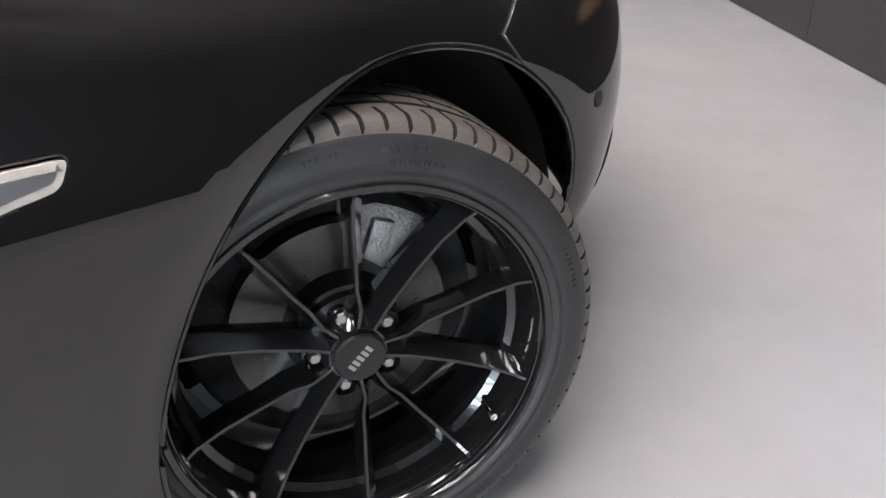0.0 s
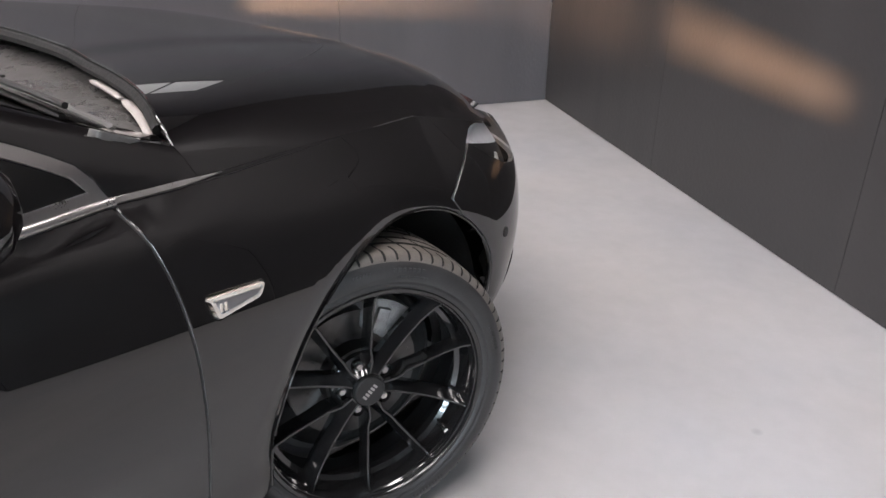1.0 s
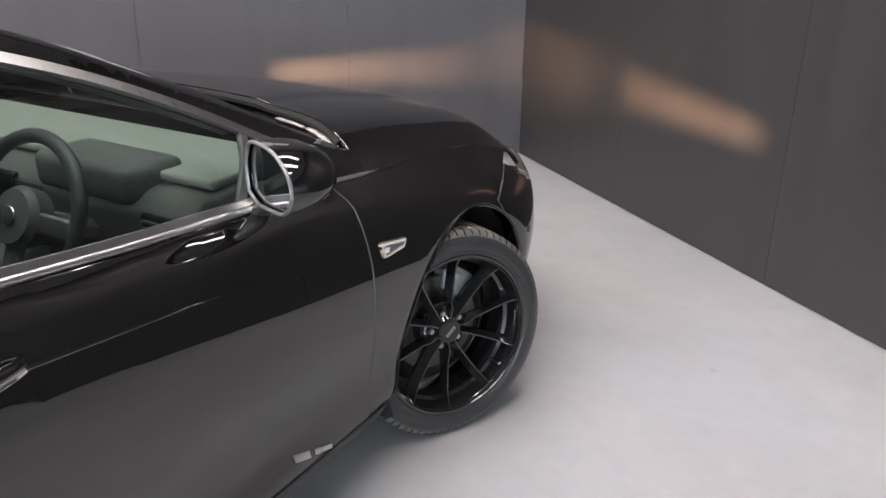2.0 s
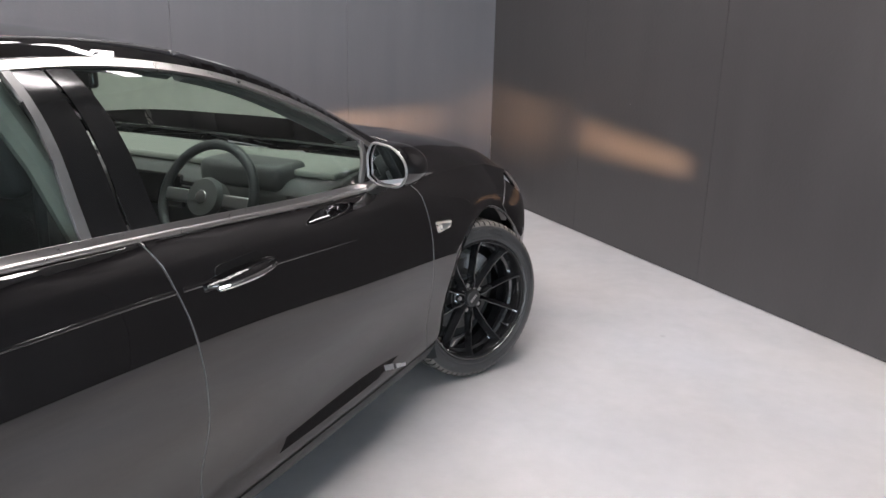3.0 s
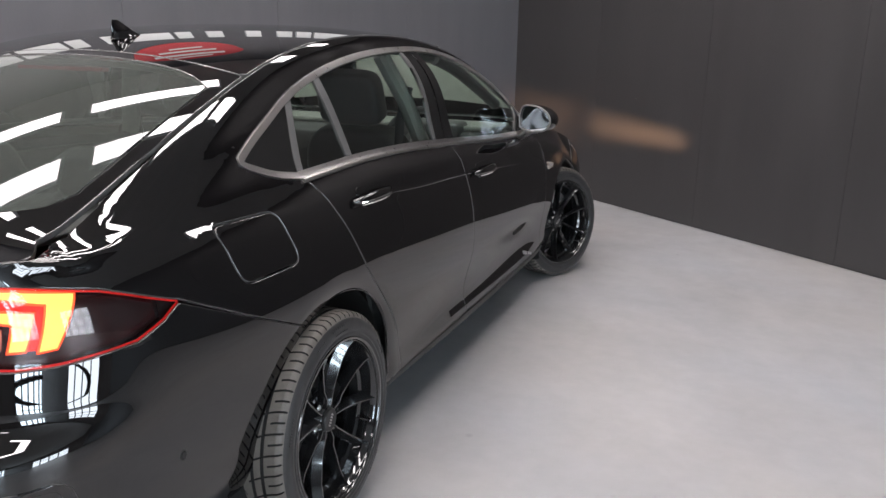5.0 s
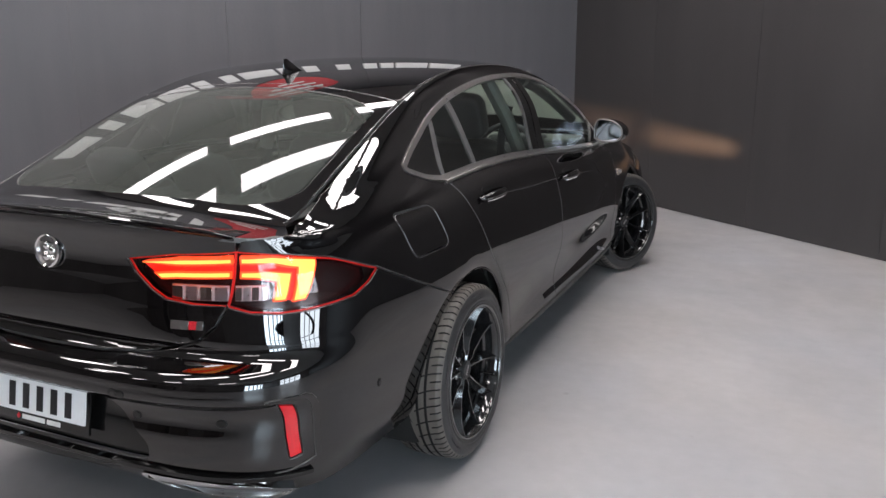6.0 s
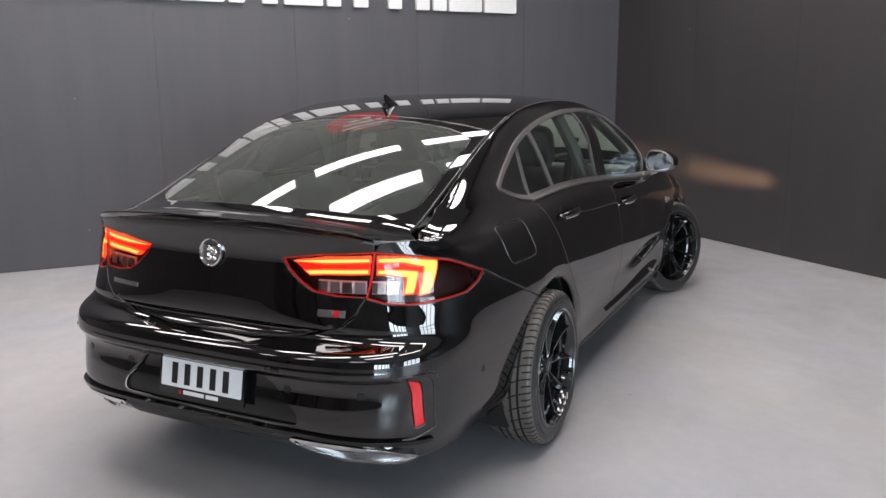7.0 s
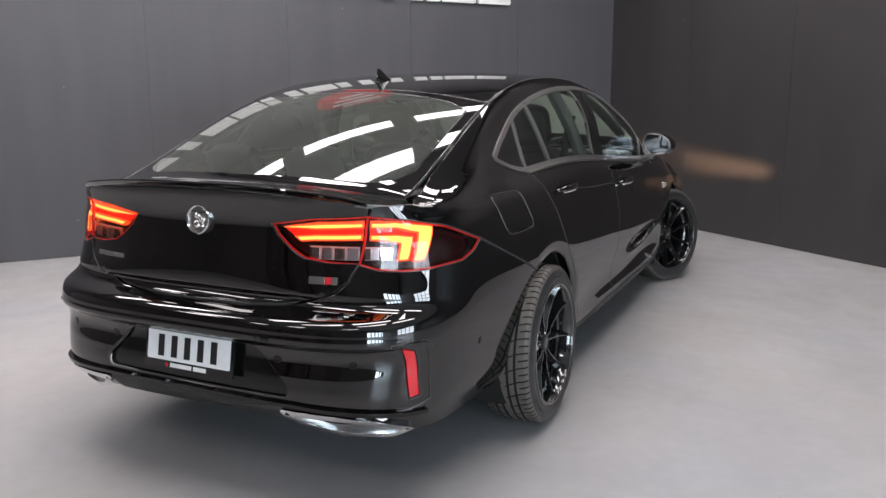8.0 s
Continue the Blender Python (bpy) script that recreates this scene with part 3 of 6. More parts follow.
M_CUPBOARD = mat("dull_brown_laminate", (0.045, 0.036, 0.033), 0.5, var=0.15, scale=6.0, bump=0.03)
for cx, cw_, ch_ in ((-3.1, 0.9, 1.95), (-1.9, 0.9, 1.95), (0.2, 1.1, 2.1)):
    cupboard(cx, cw_, ch_, 0.5)

# raised sign letters as plain blocks, and a round-shouldered mark over them


def on_wall(name, poly, depth, material, label, category, parent=None, lift=0.0):
    """A plate with depth on the north wall, outlined in (along, up)."""
    bm = bmesh.new()
    n = -N_L
    lo = [bm.verts.new(CORNER + DIR_L * a + Vector((0, 0, z)) + n * (0.001 + lift)) for a, z in poly]
    hi = [bm.verts.new(CORNER + DIR_L * a + Vector((0, 0, z)) + n * (0.001 + lift + depth)) for a, z in poly]
    bm.faces.new(lo)
    bm.faces.new(hi[::-1])
    for i in range(len(poly)):
        j = (i + 1) % len(poly)
        bm.faces.new((lo[i], hi[i], hi[j], lo[j]))
    ob = part(name, bm, material, parent, smooth=False)
    return tagged(ob, label, category, group="sign letters" if category == "sign letter" else "") if label else ob


# strokes of the sign, from its end by the corner: where each begins and ends along the wall
SIGN_Z0, SIGN_Z1 = 2.234, 2.66
STROKES = [(1.350, 1.722), (1.755, 2.120), (2.151, 2.294), (2.338, 2.478), (2.633, 2.769), (2.977, 3.119), (3.248, 3.380), (3.423, 3.785), (3.847, 3.986), (4.142, 4.280),
           (4.320, 4.690), (4.730, 5.090), (5.215, 5.360), (5.500, 5.870)]
for a0, a1 in STROKES:
    on_wall("sign_block", rounded([(a0, SIGN_Z0), (a1, SIGN_Z0), (a1, SIGN_Z1), (a0, SIGN_Z1)], 0.012, 3), 0.035, M_WHITE, "white raised sign block on the slate grey wall", "sign letter")
mark = [(3.40 + 0.55 * math.cos(a) * (1.0 if math.sin(a) > 0 else 0.94), 3.55 + (0.42 if math.sin(a) > 0 else 0.62) * math.sin(a)) for a in np.linspace(0, 2 * math.pi, 40, endpoint=False)]
shield = on_wall("sign_mark", mark, 0.03, M_RED, "red and white shield mark on the slate grey wall", "sign")
for a0, z0, w, h in ((3.05, 3.62, 0.70, 0.10), (3.12, 3.42, 0.56, 0.08), (3.24, 3.24, 0.32, 0.07), (3.18, 3.78, 0.44, 0.06)):
    on_wall("mark_stripe", [(a0, z0), (a0 + w, z0 + 0.05), (a0 + w, z0 + h + 0.05), (a0, z0 + h)], 0.004, M_WHITE, "", "", shield, lift=0.031)
# ---- the car: its surfaces ----
AX_F, AX_R, HUB_Z, ARCH_R = 2.875, 0.0, 0.315, 0.380
ARC_F, ARC_R = 2.944, 0.064   # middles of the wheel openings along the car
SR, LR, SF, LF = -0.55, 1.15, 3.15, 1.15   # where the sides begin to wrap round to the rear and the front

RAIL_X = spl2([(2.75, 0.81), (2.4, 0.765), (2.2, 0.722), (2.0, 0.688), (1.8, 0.660), (1.5, 0.630), (1.1, 0.615), (0.8, 0.608), (0.3, 0.612), (-0.2, 0.638), (-0.6, 0.655), (-1.05, 0.67)])
RAIL_CAB = spl2([(2.75, 0.875), (2.4, 1.025), (2.2, 1.130), (2.0, 1.226), (1.8, 1.310), (1.5, 1.390), (1.1, 1.433), (0.8, 1.434), (0.5, 1.412), (0.25, 1.367), (-0.1, 1.257), (-0.45, 1.114), (-0.85, 0.945)])
MID_CAB = spl2([(2.7, 0.90), (2.4, 1.055), (2.2, 1.162), (2.0, 1.260), (1.8, 1.342), (1.45, 1.433), (1.1, 1.466), (0.7, 1.457), (0.3, 1.416), (-0.1, 1.325), (-0.45, 1.2), (-0.9, 0.995)])
BON_X = spl2([(3.75, 0.52), (3.5, 0.69), (3.2, 0.78), (2.85, 0.822), (2.5, 0.834), (2.2, 0.836)])
BON_Z = spl2([(3.75, 0.64), (3.5, 0.758), (3.2, 0.84), (2.85, 0.888), (2.5, 0.911), (2.2, 0.915)])
BON_MID = spl2([(3.8, 0.62), (3.6, 0.80), (3.3, 0.928), (2.9, 1.012), (2.5, 1.050), (2.2, 1.06)])


def RAIL_Z(y):
    y = np.asarray(y, float)
    return np.where(y > 1.0, RAIL_CAB(y), smax(RAIL_CAB(y), 1.008 + 0.0 * y, 0.010))


def MID_Z(y):
    y = np.asarray(y, float)
    return np.where(y > 1.0, MID_CAB(y), smax(MID_CAB(y), 1.046 + 0.012 * np.clip((-0.9 - y) / 0.16, 0, 1), 0.006))


POWER = spl([(2.6, 2.6), (2.3, 2.5), (1.0, 2.3), (-0.2, 2.15), (-0.7, 2.4), (-1.06, 3.0)])


def top(x, y):
    """The upper skin: windscreen, roof, rear glass and deck."""
    x, y = np.asarray(x, float), np.asarray(y, float)
    zc, zr, xr = MID_Z(y), RAIL_Z(y), RAIL_X(y)
    return np.stack([x, y, zc - (zc - zr) * (np.abs(x) / xr) ** POWER(y)], 1)


def bonnet_skin(x, y):
    """The bonnet: a gentle crown with two soft creases and steep edges."""
    x, y = np.asarray(x, float), np.asarray(y, float)
    zc, zr, xr = BON_MID(y), BON_Z(y), BON_X(y)
    q = np.abs(x) / xr
    p = 6.0 + 5.0 * np.clip((y - 2.4) / -0.9 + 1, 0, 1)
    q1 = np.minimum(q, 1.0)
    z = zc - (zc - zr) * (0.82 * q1 ** p + 0.18 * q1 * q1) - 0.30 * np.maximum(q - 1.0, 0)
    bon = np.clip((3.7 - y) / 0.4, 0, 1)
    edge = 0.42 - 0.10 * np.clip((y - 2.5), 0, 1.2)
    z = z - 0.008 * bon / (1 + np.exp(-(np.abs(x) - edge) / 0.014))
    return ahead(np.stack([x, y, z], 1))


def glass(x, y):
    """The rear window's own even curve, let in below the skin at its foot."""
    x, y = np.asarray(x, float), np.asarray(y, float)
    zc, zr = MID_CAB(y), RAIL_CAB(y)
    return np.stack([x, y, zc - (zc - zr) * (np.abs(x) / RAIL_X(y)) ** 2.0 * 0.9], 1)


LEVELS = [
    (spl2([(3.3, 0.20), (2.4, 0.19), (1.0, 0.195), (0.45, 0.21), (0.0, 0.24), (-0.55, 0.27), (-1.0, 0.27)]),
     spl2([(3.3, 0.85), (2.4, 0.86), (0.5, 0.86), (-0.55, 0.83), (-1.0, 0.79)])),
    (spl2([(3.3, 0.29), (2.4, 0.262), (0.5, 0.268), (0.0, 0.30), (-0.55, 0.35), (-1.0, 0.36)]),
     spl2([(3.3, 0.89), (2.4, 0.902), (0.5, 0.902), (0.0, 0.90), (-0.55, 0.862), (-1.0, 0.82)])),
    (spl2([(3.3, 0.38), (2.4, 0.37), (0.5, 0.37), (-0.55, 0.44), (-1.0, 0.46)]),
     spl2([(3.3, 0.90), (2.9, 0.922), (2.45, 0.908), (2.2, 0.891), (1.4, 0.886), (0.8, 0.890), (0.4, 0.914), (0.0, 0.920), (-0.55, 0.874), (-1.0, 0.825)])),
    (spl2([(3.3, 0.50), (2.4, 0.56), (0.5, 0.56), (-0.55, 0.60), (-1.0, 0.61)]),
     spl2([(3.3, 0.91), (2.9, 0.932), (2.4, 0.930), (1.4, 0.925), (0.5, 0.925), (0.0, 0.928), (-0.3, 0.912), (-0.55, 0.882), (-1.0, 0.825)])),
    (spl2([(3.3, 0.62), (3.1, 0.66), (2.83, 0.72), (2.4, 0.77), (0.5, 0.79), (-0.2, 0.79), (-0.55, 0.79), (-1.0, 0.78)]),
     spl2([(3.3, 0.885), (3.1, 0.910), (2.83, 0.925), (2.4, 0.922), (1.2, 0.923), (0.5, 0.924), (0.0, 0.924), (-0.3, 0.904), (-0.55, 0.868), (-1.0, 0.785)])),
    (spl2([(3.3, 0.70), (3.1, 0.75), (2.83, 0.80), (2.4, 0.845), (1.2, 0.90), (0.5, 0.92), (0.0, 0.92), (-0.3, 0.905), (-0.55, 0.885), (-1.0, 0.875)]),
     spl2([(3.3, 0.84), (3.1, 0.872), (2.83, 0.895), (2.4, 0.903), (1.2, 0.902), (0.5, 0.896), (0.0, 0.888), (-0.3, 0.866), (-0.55, 0.848), (-1.0, 0.777)])),
    (spl2([(3.3, 0.732), (3.1, 0.78), (2.83, 0.825), (2.4, 0.878), (1.8, 0.922), (1.1, 0.978), (0.5, 1.012), (0.1, 1.005), (-0.3, 0.968), (-0.55, 0.938), (-1.0, 0.92)]),
     spl2([(3.3, 0.818), (3.1, 0.852), (2.83, 0.874), (2.4, 0.888), (1.8, 0.884), (1.1, 0.876), (0.5, 0.864), (0.1, 0.848), (-0.3, 0.838), (-0.55, 0.828), (-1.0, 0.768)])),
    (spl2([(3.3, 0.76), (3.1, 0.805), (2.83, 0.845), (2.4, 0.905), (1.8, 0.955), (1.1, 1.015), (0.5, 1.05), (0.1, 1.045), (-0.3, 1.012), (-0.55, 0.98), (-1.0, 0.955)]),
     spl2([(3.3, 0.797), (3.1, 0.835), (2.83, 0.858), (2.4, 0.850), (1.8, 0.846), (1.1, 0.836), (0.5, 0.822), (0.1, 0.805), (-0.3, 0.795), (-0.55, 0.792), (-1.0, 0.756)])),
]


def tucked(f):
    """The upper flank leans in a little along the doors and the front wing."""
    return lambda y: f(y) - 0.0065 * np.clip((np.asarray(y, float) + 0.1) / 0.5, 0, 1) * np.clip((3.25 - np.asarray(y, float)) / 0.3, 0, 1)


LEVELS = LEVELS[:4] + [(zf, tucked(xf)) for zf, xf in LEVELS[4:]]
CAB_LEVELS = LEVELS + [
    (spl2([(2.75, 0.87), (2.4, 0.972), (2.2, 1.073), (2.0, 1.176), (1.8, 1.263), (1.6, 1.326), (1.4, 1.366), (1.06, 1.389), (0.8, 1.384), (0.58, 1.36), (0.38, 1.32), (0.2, 1.266), (0.0, 1.19), (-0.3, 1.09), (-0.6, 1.018), (-1.0, 0.982)]),
     spl2([(2.75, 0.825), (2.4, 0.812), (2.2, 0.787), (2.0, 0.762), (1.8, 0.728), (1.6, 0.703), (1.4, 0.684), (1.06, 0.672), (0.8, 0.667), (0.38, 0.666), (0.2, 0.674), (0.0, 0.70), (-0.3, 0.735), (-0.6, 0.745), (-1.0, 0.735)])),
    (lambda y: RAIL_Z(y), lambda y: RAIL_X(y)),
]
WING_LEVELS = LEVELS[:-1] + [(lambda y: BON_Z(y), lambda y: BON_X(y))]



def side_x(y, z, levels):
    Z = np.stack([f(y) for f, _ in levels])
    X = np.stack([g(y) for _, g in levels])
    h = np.maximum(np.diff(Z, axis=0), 1e-3)
    d = np.diff(X, axis=0) / h
    m = np.empty_like(Z)
    m[0], m[-1] = d[0], d[-1] * (1.9 if levels is CAB_LEVELS else 1.0)
    m[1:-1] = (d[:-1] * h[1:] + d[1:] * h[:-1]) / (h[:-1] + h[1:])
    up = m.copy()
    if levels is CAB_LEVELS:
        w = len(LEVELS) - 1
        f = np.clip((y - 0.02) / 0.2, 0, 1) * np.clip((2.36 - y) / 0.1, 0, 1)
        up[w] += f * (d[w] * 0.88 - up[w])
        m[w] += f * (d[w - 1] * 1.7 - m[w])
    zz = np.clip(z, Z[0], Z[-1])
    i = np.clip((zz[None] > Z).sum(0) - 1, 0, len(levels) - 2)
    j = np.arange(len(y))
    t = (zz - Z[i, j]) / h[i, j]
    v = (X[i, j] * (2 * t**3 - 3 * t**2 + 1) + h[i, j] * up[i, j] * (t**3 - 2 * t**2 + t)
         + X[i + 1, j] * (3 * t**2 - 2 * t**3) + h[i, j] * m[i + 1, j] * (t**3 - t**2))
    return v + np.where(z < Z[0], m[0] * (z - Z[0]), 0) + np.where(z > Z[-1], m[-1] * (z - Z[-1]), 0)


REAR_Y = spl([(0.24, -1.0), (0.28, -1.03), (0.31, -1.062), (0.335, -1.084), (0.37, -1.092), (0.45, -1.086), (0.535, -1.076), (0.556, -1.086), (0.572, -1.110), (0.60, -1.112), (0.632, -1.106), (0.644, -1.098), (0.652, -1.084), (0.672, -1.030),
              (0.685, -1.012), (0.72, -1.013), (0.78, -1.009), (0.88, -0.997), (0.94, -0.992), (0.985, -1.000), (1.02, -1.010), (1.06, -1.012)])
FRONT_Y = spl([(0.2, 3.70), (0.35, 3.78), (0.55, 3.79), (0.7, 3.73), (0.8, 3.62), (0.9, 3.4)])


def ahead(p):
    """Draws the nose forward."""
    k = np.clip((p[:, 1] - 3.0) / 0.4, 0, 1)
    p[:, 1] += 0.068 * k * k * (3 - 2 * k)
    return p


def side(s, z, levels=None, nose=True):
    """The right flank, wrapped round the rear to the left and round the front to the middle."""
    s, z = np.asarray(s, float), np.asarray(z, float)
    y = np.where(s < SR - 2 * LR, 2 * SR - 2 * LR - s, s)
    ph = np.clip((SR - s) / LR, 0, 2) * math.pi / 2
    c, n = np.cos(ph), np.sin(ph)
    pw = 3.8 - 0.60 * np.clip((z - 0.64) / 0.16, 0, 1)
    r = (np.abs(c) ** pw + np.abs(n) ** pw) ** (-1 / pw)
    back = (s < SR) & (s > SR - 2 * LR)
    yb = SR - r * n * (SR - REAR_Y(z))
    y = np.where(back, yb, y)
    k = np.clip((ph - 0.34) / 0.55, 0, 1) * np.clip((math.pi - 0.34 - ph) / 0.55, 0, 1)
    k = k * k * (3 - 2 * k)
    x = side_x(np.clip(y, -1.1, SF), z - np.maximum(z - 0.93, 0) * k, levels or CAB_LEVELS)
    for ay in (ARC_F, ARC_R):
        d = np.hypot(s - ay, z - HUB_Z - 0.01) - ARCH_R
        x = x - 0.010 * np.clip(1 - d / 0.055, 0, 1.2) ** 2
    x = np.where(back, r * c * x, np.where(s <= SR - 2 * LR, -x, x))
    pf = np.clip((s - SF) / LF, 0, 1) * math.pi / 2
    c, n = np.cos(pf), np.sin(pf)
    r = (np.abs(c) ** 2.7 + np.abs(n) ** 2.7) ** (-1 / 2.7)
    front = s > SF
    x = np.where(front, r * c * x, x)
    y = np.where(front, SF + r * n * (FRONT_Y(z) - SF), y)
    p = np.stack([x, y, z], 1)
    return ahead(p) if nose else p


def wing(s, z, nose=True):
    """The front flank up to the bonnet's crease, running into the cabin side at the door."""
    k = np.clip((np.asarray(s, float) - 2.36) / 0.16, 0, 1)[:, None]
    k = k * k * (3 - 2 * k)
    return side(s, z, None, nose) * (1 - k) + side(s, z, WING_LEVELS, nose) * k


def s_of(x, z=0.8):
    """The flank parameter at which the rear reaches the half width x."""
    lo, hi = SR - 2 * LR, SR
    for _ in range(40):
        mid = (lo + hi) / 2
        if side(np.array([mid]), np.array([z]))[0, 0] > x:
            hi = mid
        else:
            lo = mid
    return (lo + hi) / 2


def s_y(y, z):
    """The flank parameter of a station on the right side."""
    if y >= SR:
        return y
    lo, hi = SR - LR, SR
    for _ in range(40):
        mid = (lo + hi) / 2
        if side(np.array([mid]), np.array([z]))[0, 1] > y:
            hi = mid
        else:
            lo = mid
    return (lo + hi) / 2


def rear_pts(pts):
    return [(s_of(x, z), z) for x, z in pts]


def mirror_s(pts):
    """The same outline on the left flank."""
    return [(2 * SR - 2 * LR - s, z) for s, z in pts]


car = new("car")
tagged(car, "glossy black four-door liftback car with black multi-spoke wheels", "car")


# ---- outlines on the flank: (along, up) ----
DOOR_F = curve2([(2.380, 0.928), (2.397, 0.862), (2.410, 0.79), (2.418, 0.70), (2.419, 0.57), (2.419, 0.42), (2.415, 0.272)], 5)
DOOR_B = curve2([(1.147, 1.021), (1.172, 0.95), (1.194, 0.88), (1.215, 0.80), (1.230, 0.70), (1.240, 0.54), (1.232, 0.272)], 5)
DOOR_R = curve2([(0.075, 1.036), (0.112, 0.97), (0.168, 0.87), (0.248, 0.735), (0.370, 0.60), (0.465, 0.48), (0.525, 0.36), (0.540, 0.272)], 5)
BELT = curve2([(2.380, 0.928), (2.1, 0.945), (1.8, 0.962), (1.45, 0.99), (1.06, 1.02), (0.7, 1.042), (0.4, 1.047), (0.2, 1.042), (0.06, 1.036)], 5)
CHROME = curve2([(2.380, 0.930), (2.36, 0.972), (2.30, 1.018), (2.2, 1.073), (2.0, 1.176), (1.8, 1.263), (1.6, 1.326), (1.4, 1.366), (1.2, 1.386), (1.0, 1.389), (0.8, 1.383), (0.58, 1.359), (0.38, 1.319),
                 (0.2, 1.263), (0.05, 1.20), (-0.08, 1.145), (-0.135, 1.118)], 5)
DLO = CHROME + [(-0.14, 1.10), (-0.12, 1.085)] + curve2([(-0.12, 1.085), (-0.03, 1.052), (0.06, 1.036)], 4)[1:] + BELT[::-1][1:-1]
FUEL = rounded([(-0.368, 0.988), (-0.132, 0.987), (-0.106, 0.845), (-0.335, 0.841)], 0.035)
A_F0 = 180 + math.degrees(math.asin((HUB_Z - 0.272) / ARCH_R))
ARCH_F = arc(ARC_F, HUB_Z + 0.01, ARCH_R, A_F0, 50.5, 32)                # from the sill up to the bumper joint
ARCH_F2 = arc(ARC_F, HUB_Z + 0.01, ARCH_R, 50.5, -22, 20)
ARCH_B = arc(ARC_R, HUB_Z + 0.01, ARCH_R, -12, 117, 30)                # from the sill up to the bumper joint
ARCH_B2 = [(ARC_R + r * math.cos(radians(a)), HUB_Z + 0.01 + r * math.sin(radians(a))) for a, r in zip(np.linspace(117, 188, 18), np.linspace(ARCH_R, ARCH_R - 0.032, 18))]
JOINT_R = [ARCH_B[-1], (-0.36, 0.775), (-0.540, 0.858)]
TAIL_TOP = [(-0.540, 0.864), (-0.66, 0.892), (s_of(0.80, 0.93), 0.930), (s_of(0.72, 0.955), 0.957), (s_of(0.67, 0.965), 0.966), (s_of(0.622, 0.97), 0.972)]
TAIL_TOP_IN = [(s_of(0.622, 0.97), 0.972), (s_of(0.45, 0.96), 0.962), (s_of(0.30, 0.93), 0.940)]
TAIL_BOT_IN = [(s_of(0.30, 0.93), 0.940), (s_of(0.325, 0.9), 0.905), (s_of(0.375, 0.86), 0.862), (s_of(0.42, 0.835), 0.836), (s_of(0.50, 0.825), 0.824), (s_of(0.60, 0.82), 0.819)]
TAIL_BOT = [(s_of(0.60, 0.82), 0.819), (s_of(0.655, 0.80), 0.802), (s_of(0.72, 0.80), 0.796), (s_of(0.78, 0.80), 0.797), (-0.72, 0.806), (-0.61, 0.831), (-0.540, 0.857)]
LID = rear_pts([(0.0, 0.668), (0.2, 0.670), (0.36, 0.681), (0.45, 0.697), (0.525, 0.722), (0.572, 0.765), (0.60, 0.819)])
LID_TOP = [(0.628, 1.016), (0.6, 1.022), (0.5, 1.034), (0.38, 1.040), (0.25, 1.046), (0.0, 1.05)]
LID_UP = [(s_of(0.622, 0.97), 0.972), (s_of(0.626, 1.0), 1.0)]
RAIL = [(s_y(y, float(RAIL_Z(y))), float(RAIL_Z(y))) for y in np.linspace(2.53, -0.90, 62)]


WING_TIP = [(3.40, 0.787), (3.34, 0.806), (3.27, 0.825)]


def flank(sd):
    # front wing
    outline = [DOOR_F[-1]] + [p for p in ARCH_F] + [(3.155, 0.672), (3.195, 0.704), (3.305, 0.762), (3.345, 0.777)] + WING_TIP + [(y, float(BON_Z(y)) + 0.001) for y in np.linspace(3.19, 2.53, 12)] + [(2.44, 0.919)] + DOOR_F[:-1]
    panel("wing", outline, wing, M_PAINT, car, side=sd, holes=[IND])
    # doors, cut at the waist
    d1 = panel("front_door", DOOR_F + DOOR_B[::-1] + [(x, z - 0.008) for x, z in BELT if 1.165 < x < 2.375][::-1], side, M_PAINT, car, side=sd)
    for y0, w, h in ((2.121, 0.05, 0.018), (2.190, 0.022, 0.014), (2.216, 0.034, 0.012)):
        z0 = 0.319 - 0.27 * (y0 - 2.121)
        panel("door_mark", [(y0, z0 - h / 2), (y0 + w, z0 - 0.27 * w - h / 2), (y0 + w, z0 - 0.27 * w + h / 2), (y0, z0 + h / 2)], side, M_RIMTRIM, d1, side=sd, off=0.003, gap=0.0, skirt=0.003, step=0.02)
    d2 = panel("rear_door", DOOR_B + DOOR_R[::-1] + [(x, z - 0.008) for x, z in BELT if 0.085 < x < 1.135][::-1], side, M_PAINT, car, side=sd)
    # upper frame, pillars and rear quarter
    q = [(2.546, 0.907), (2.540, 0.930)] + RAIL + [(s_of(0.638, 1.0), 1.004)] + TAIL_TOP[::-1] + JOINT_R[::-1][1:] + ARCH_B[::-1][1:] + DOOR_R[::-1]
    q += [p for p in DLO[len(CHROME):] if p[0] < 0.055][::-1]
    quarter = q + CHROME[::-1][:-1] + [(2.380, 0.926), (2.44, 0.914)]
    panel("quarter_panel", quarter, side, M_PAINT, car, side=sd, holes=[FUEL], step=0.018)
    panel("fuel_flap", FUEL, side, M_PAINT, car, side=sd)
    # sill
    sill = [(2.50, 0.268), (2.50, 0.20), (0.42, 0.212), (0.42, 0.268)]
    panel("sill", sill, side, M_PLASTIC, car, side=sd, gap=0.001)
    panel("sill_lip", [(2.47, 0.212), (2.47, 0.165), (0.45, 0.175), (0.45, 0.222)], side, M_PLASTIC, car, side=sd, off=-0.012, gap=0)
    return d1, d2


IND = rounded([(2.466, 0.719), (2.455, 0.760), (2.571, 0.742), (2.556, 0.721)], 0.009)
DOORS = {}


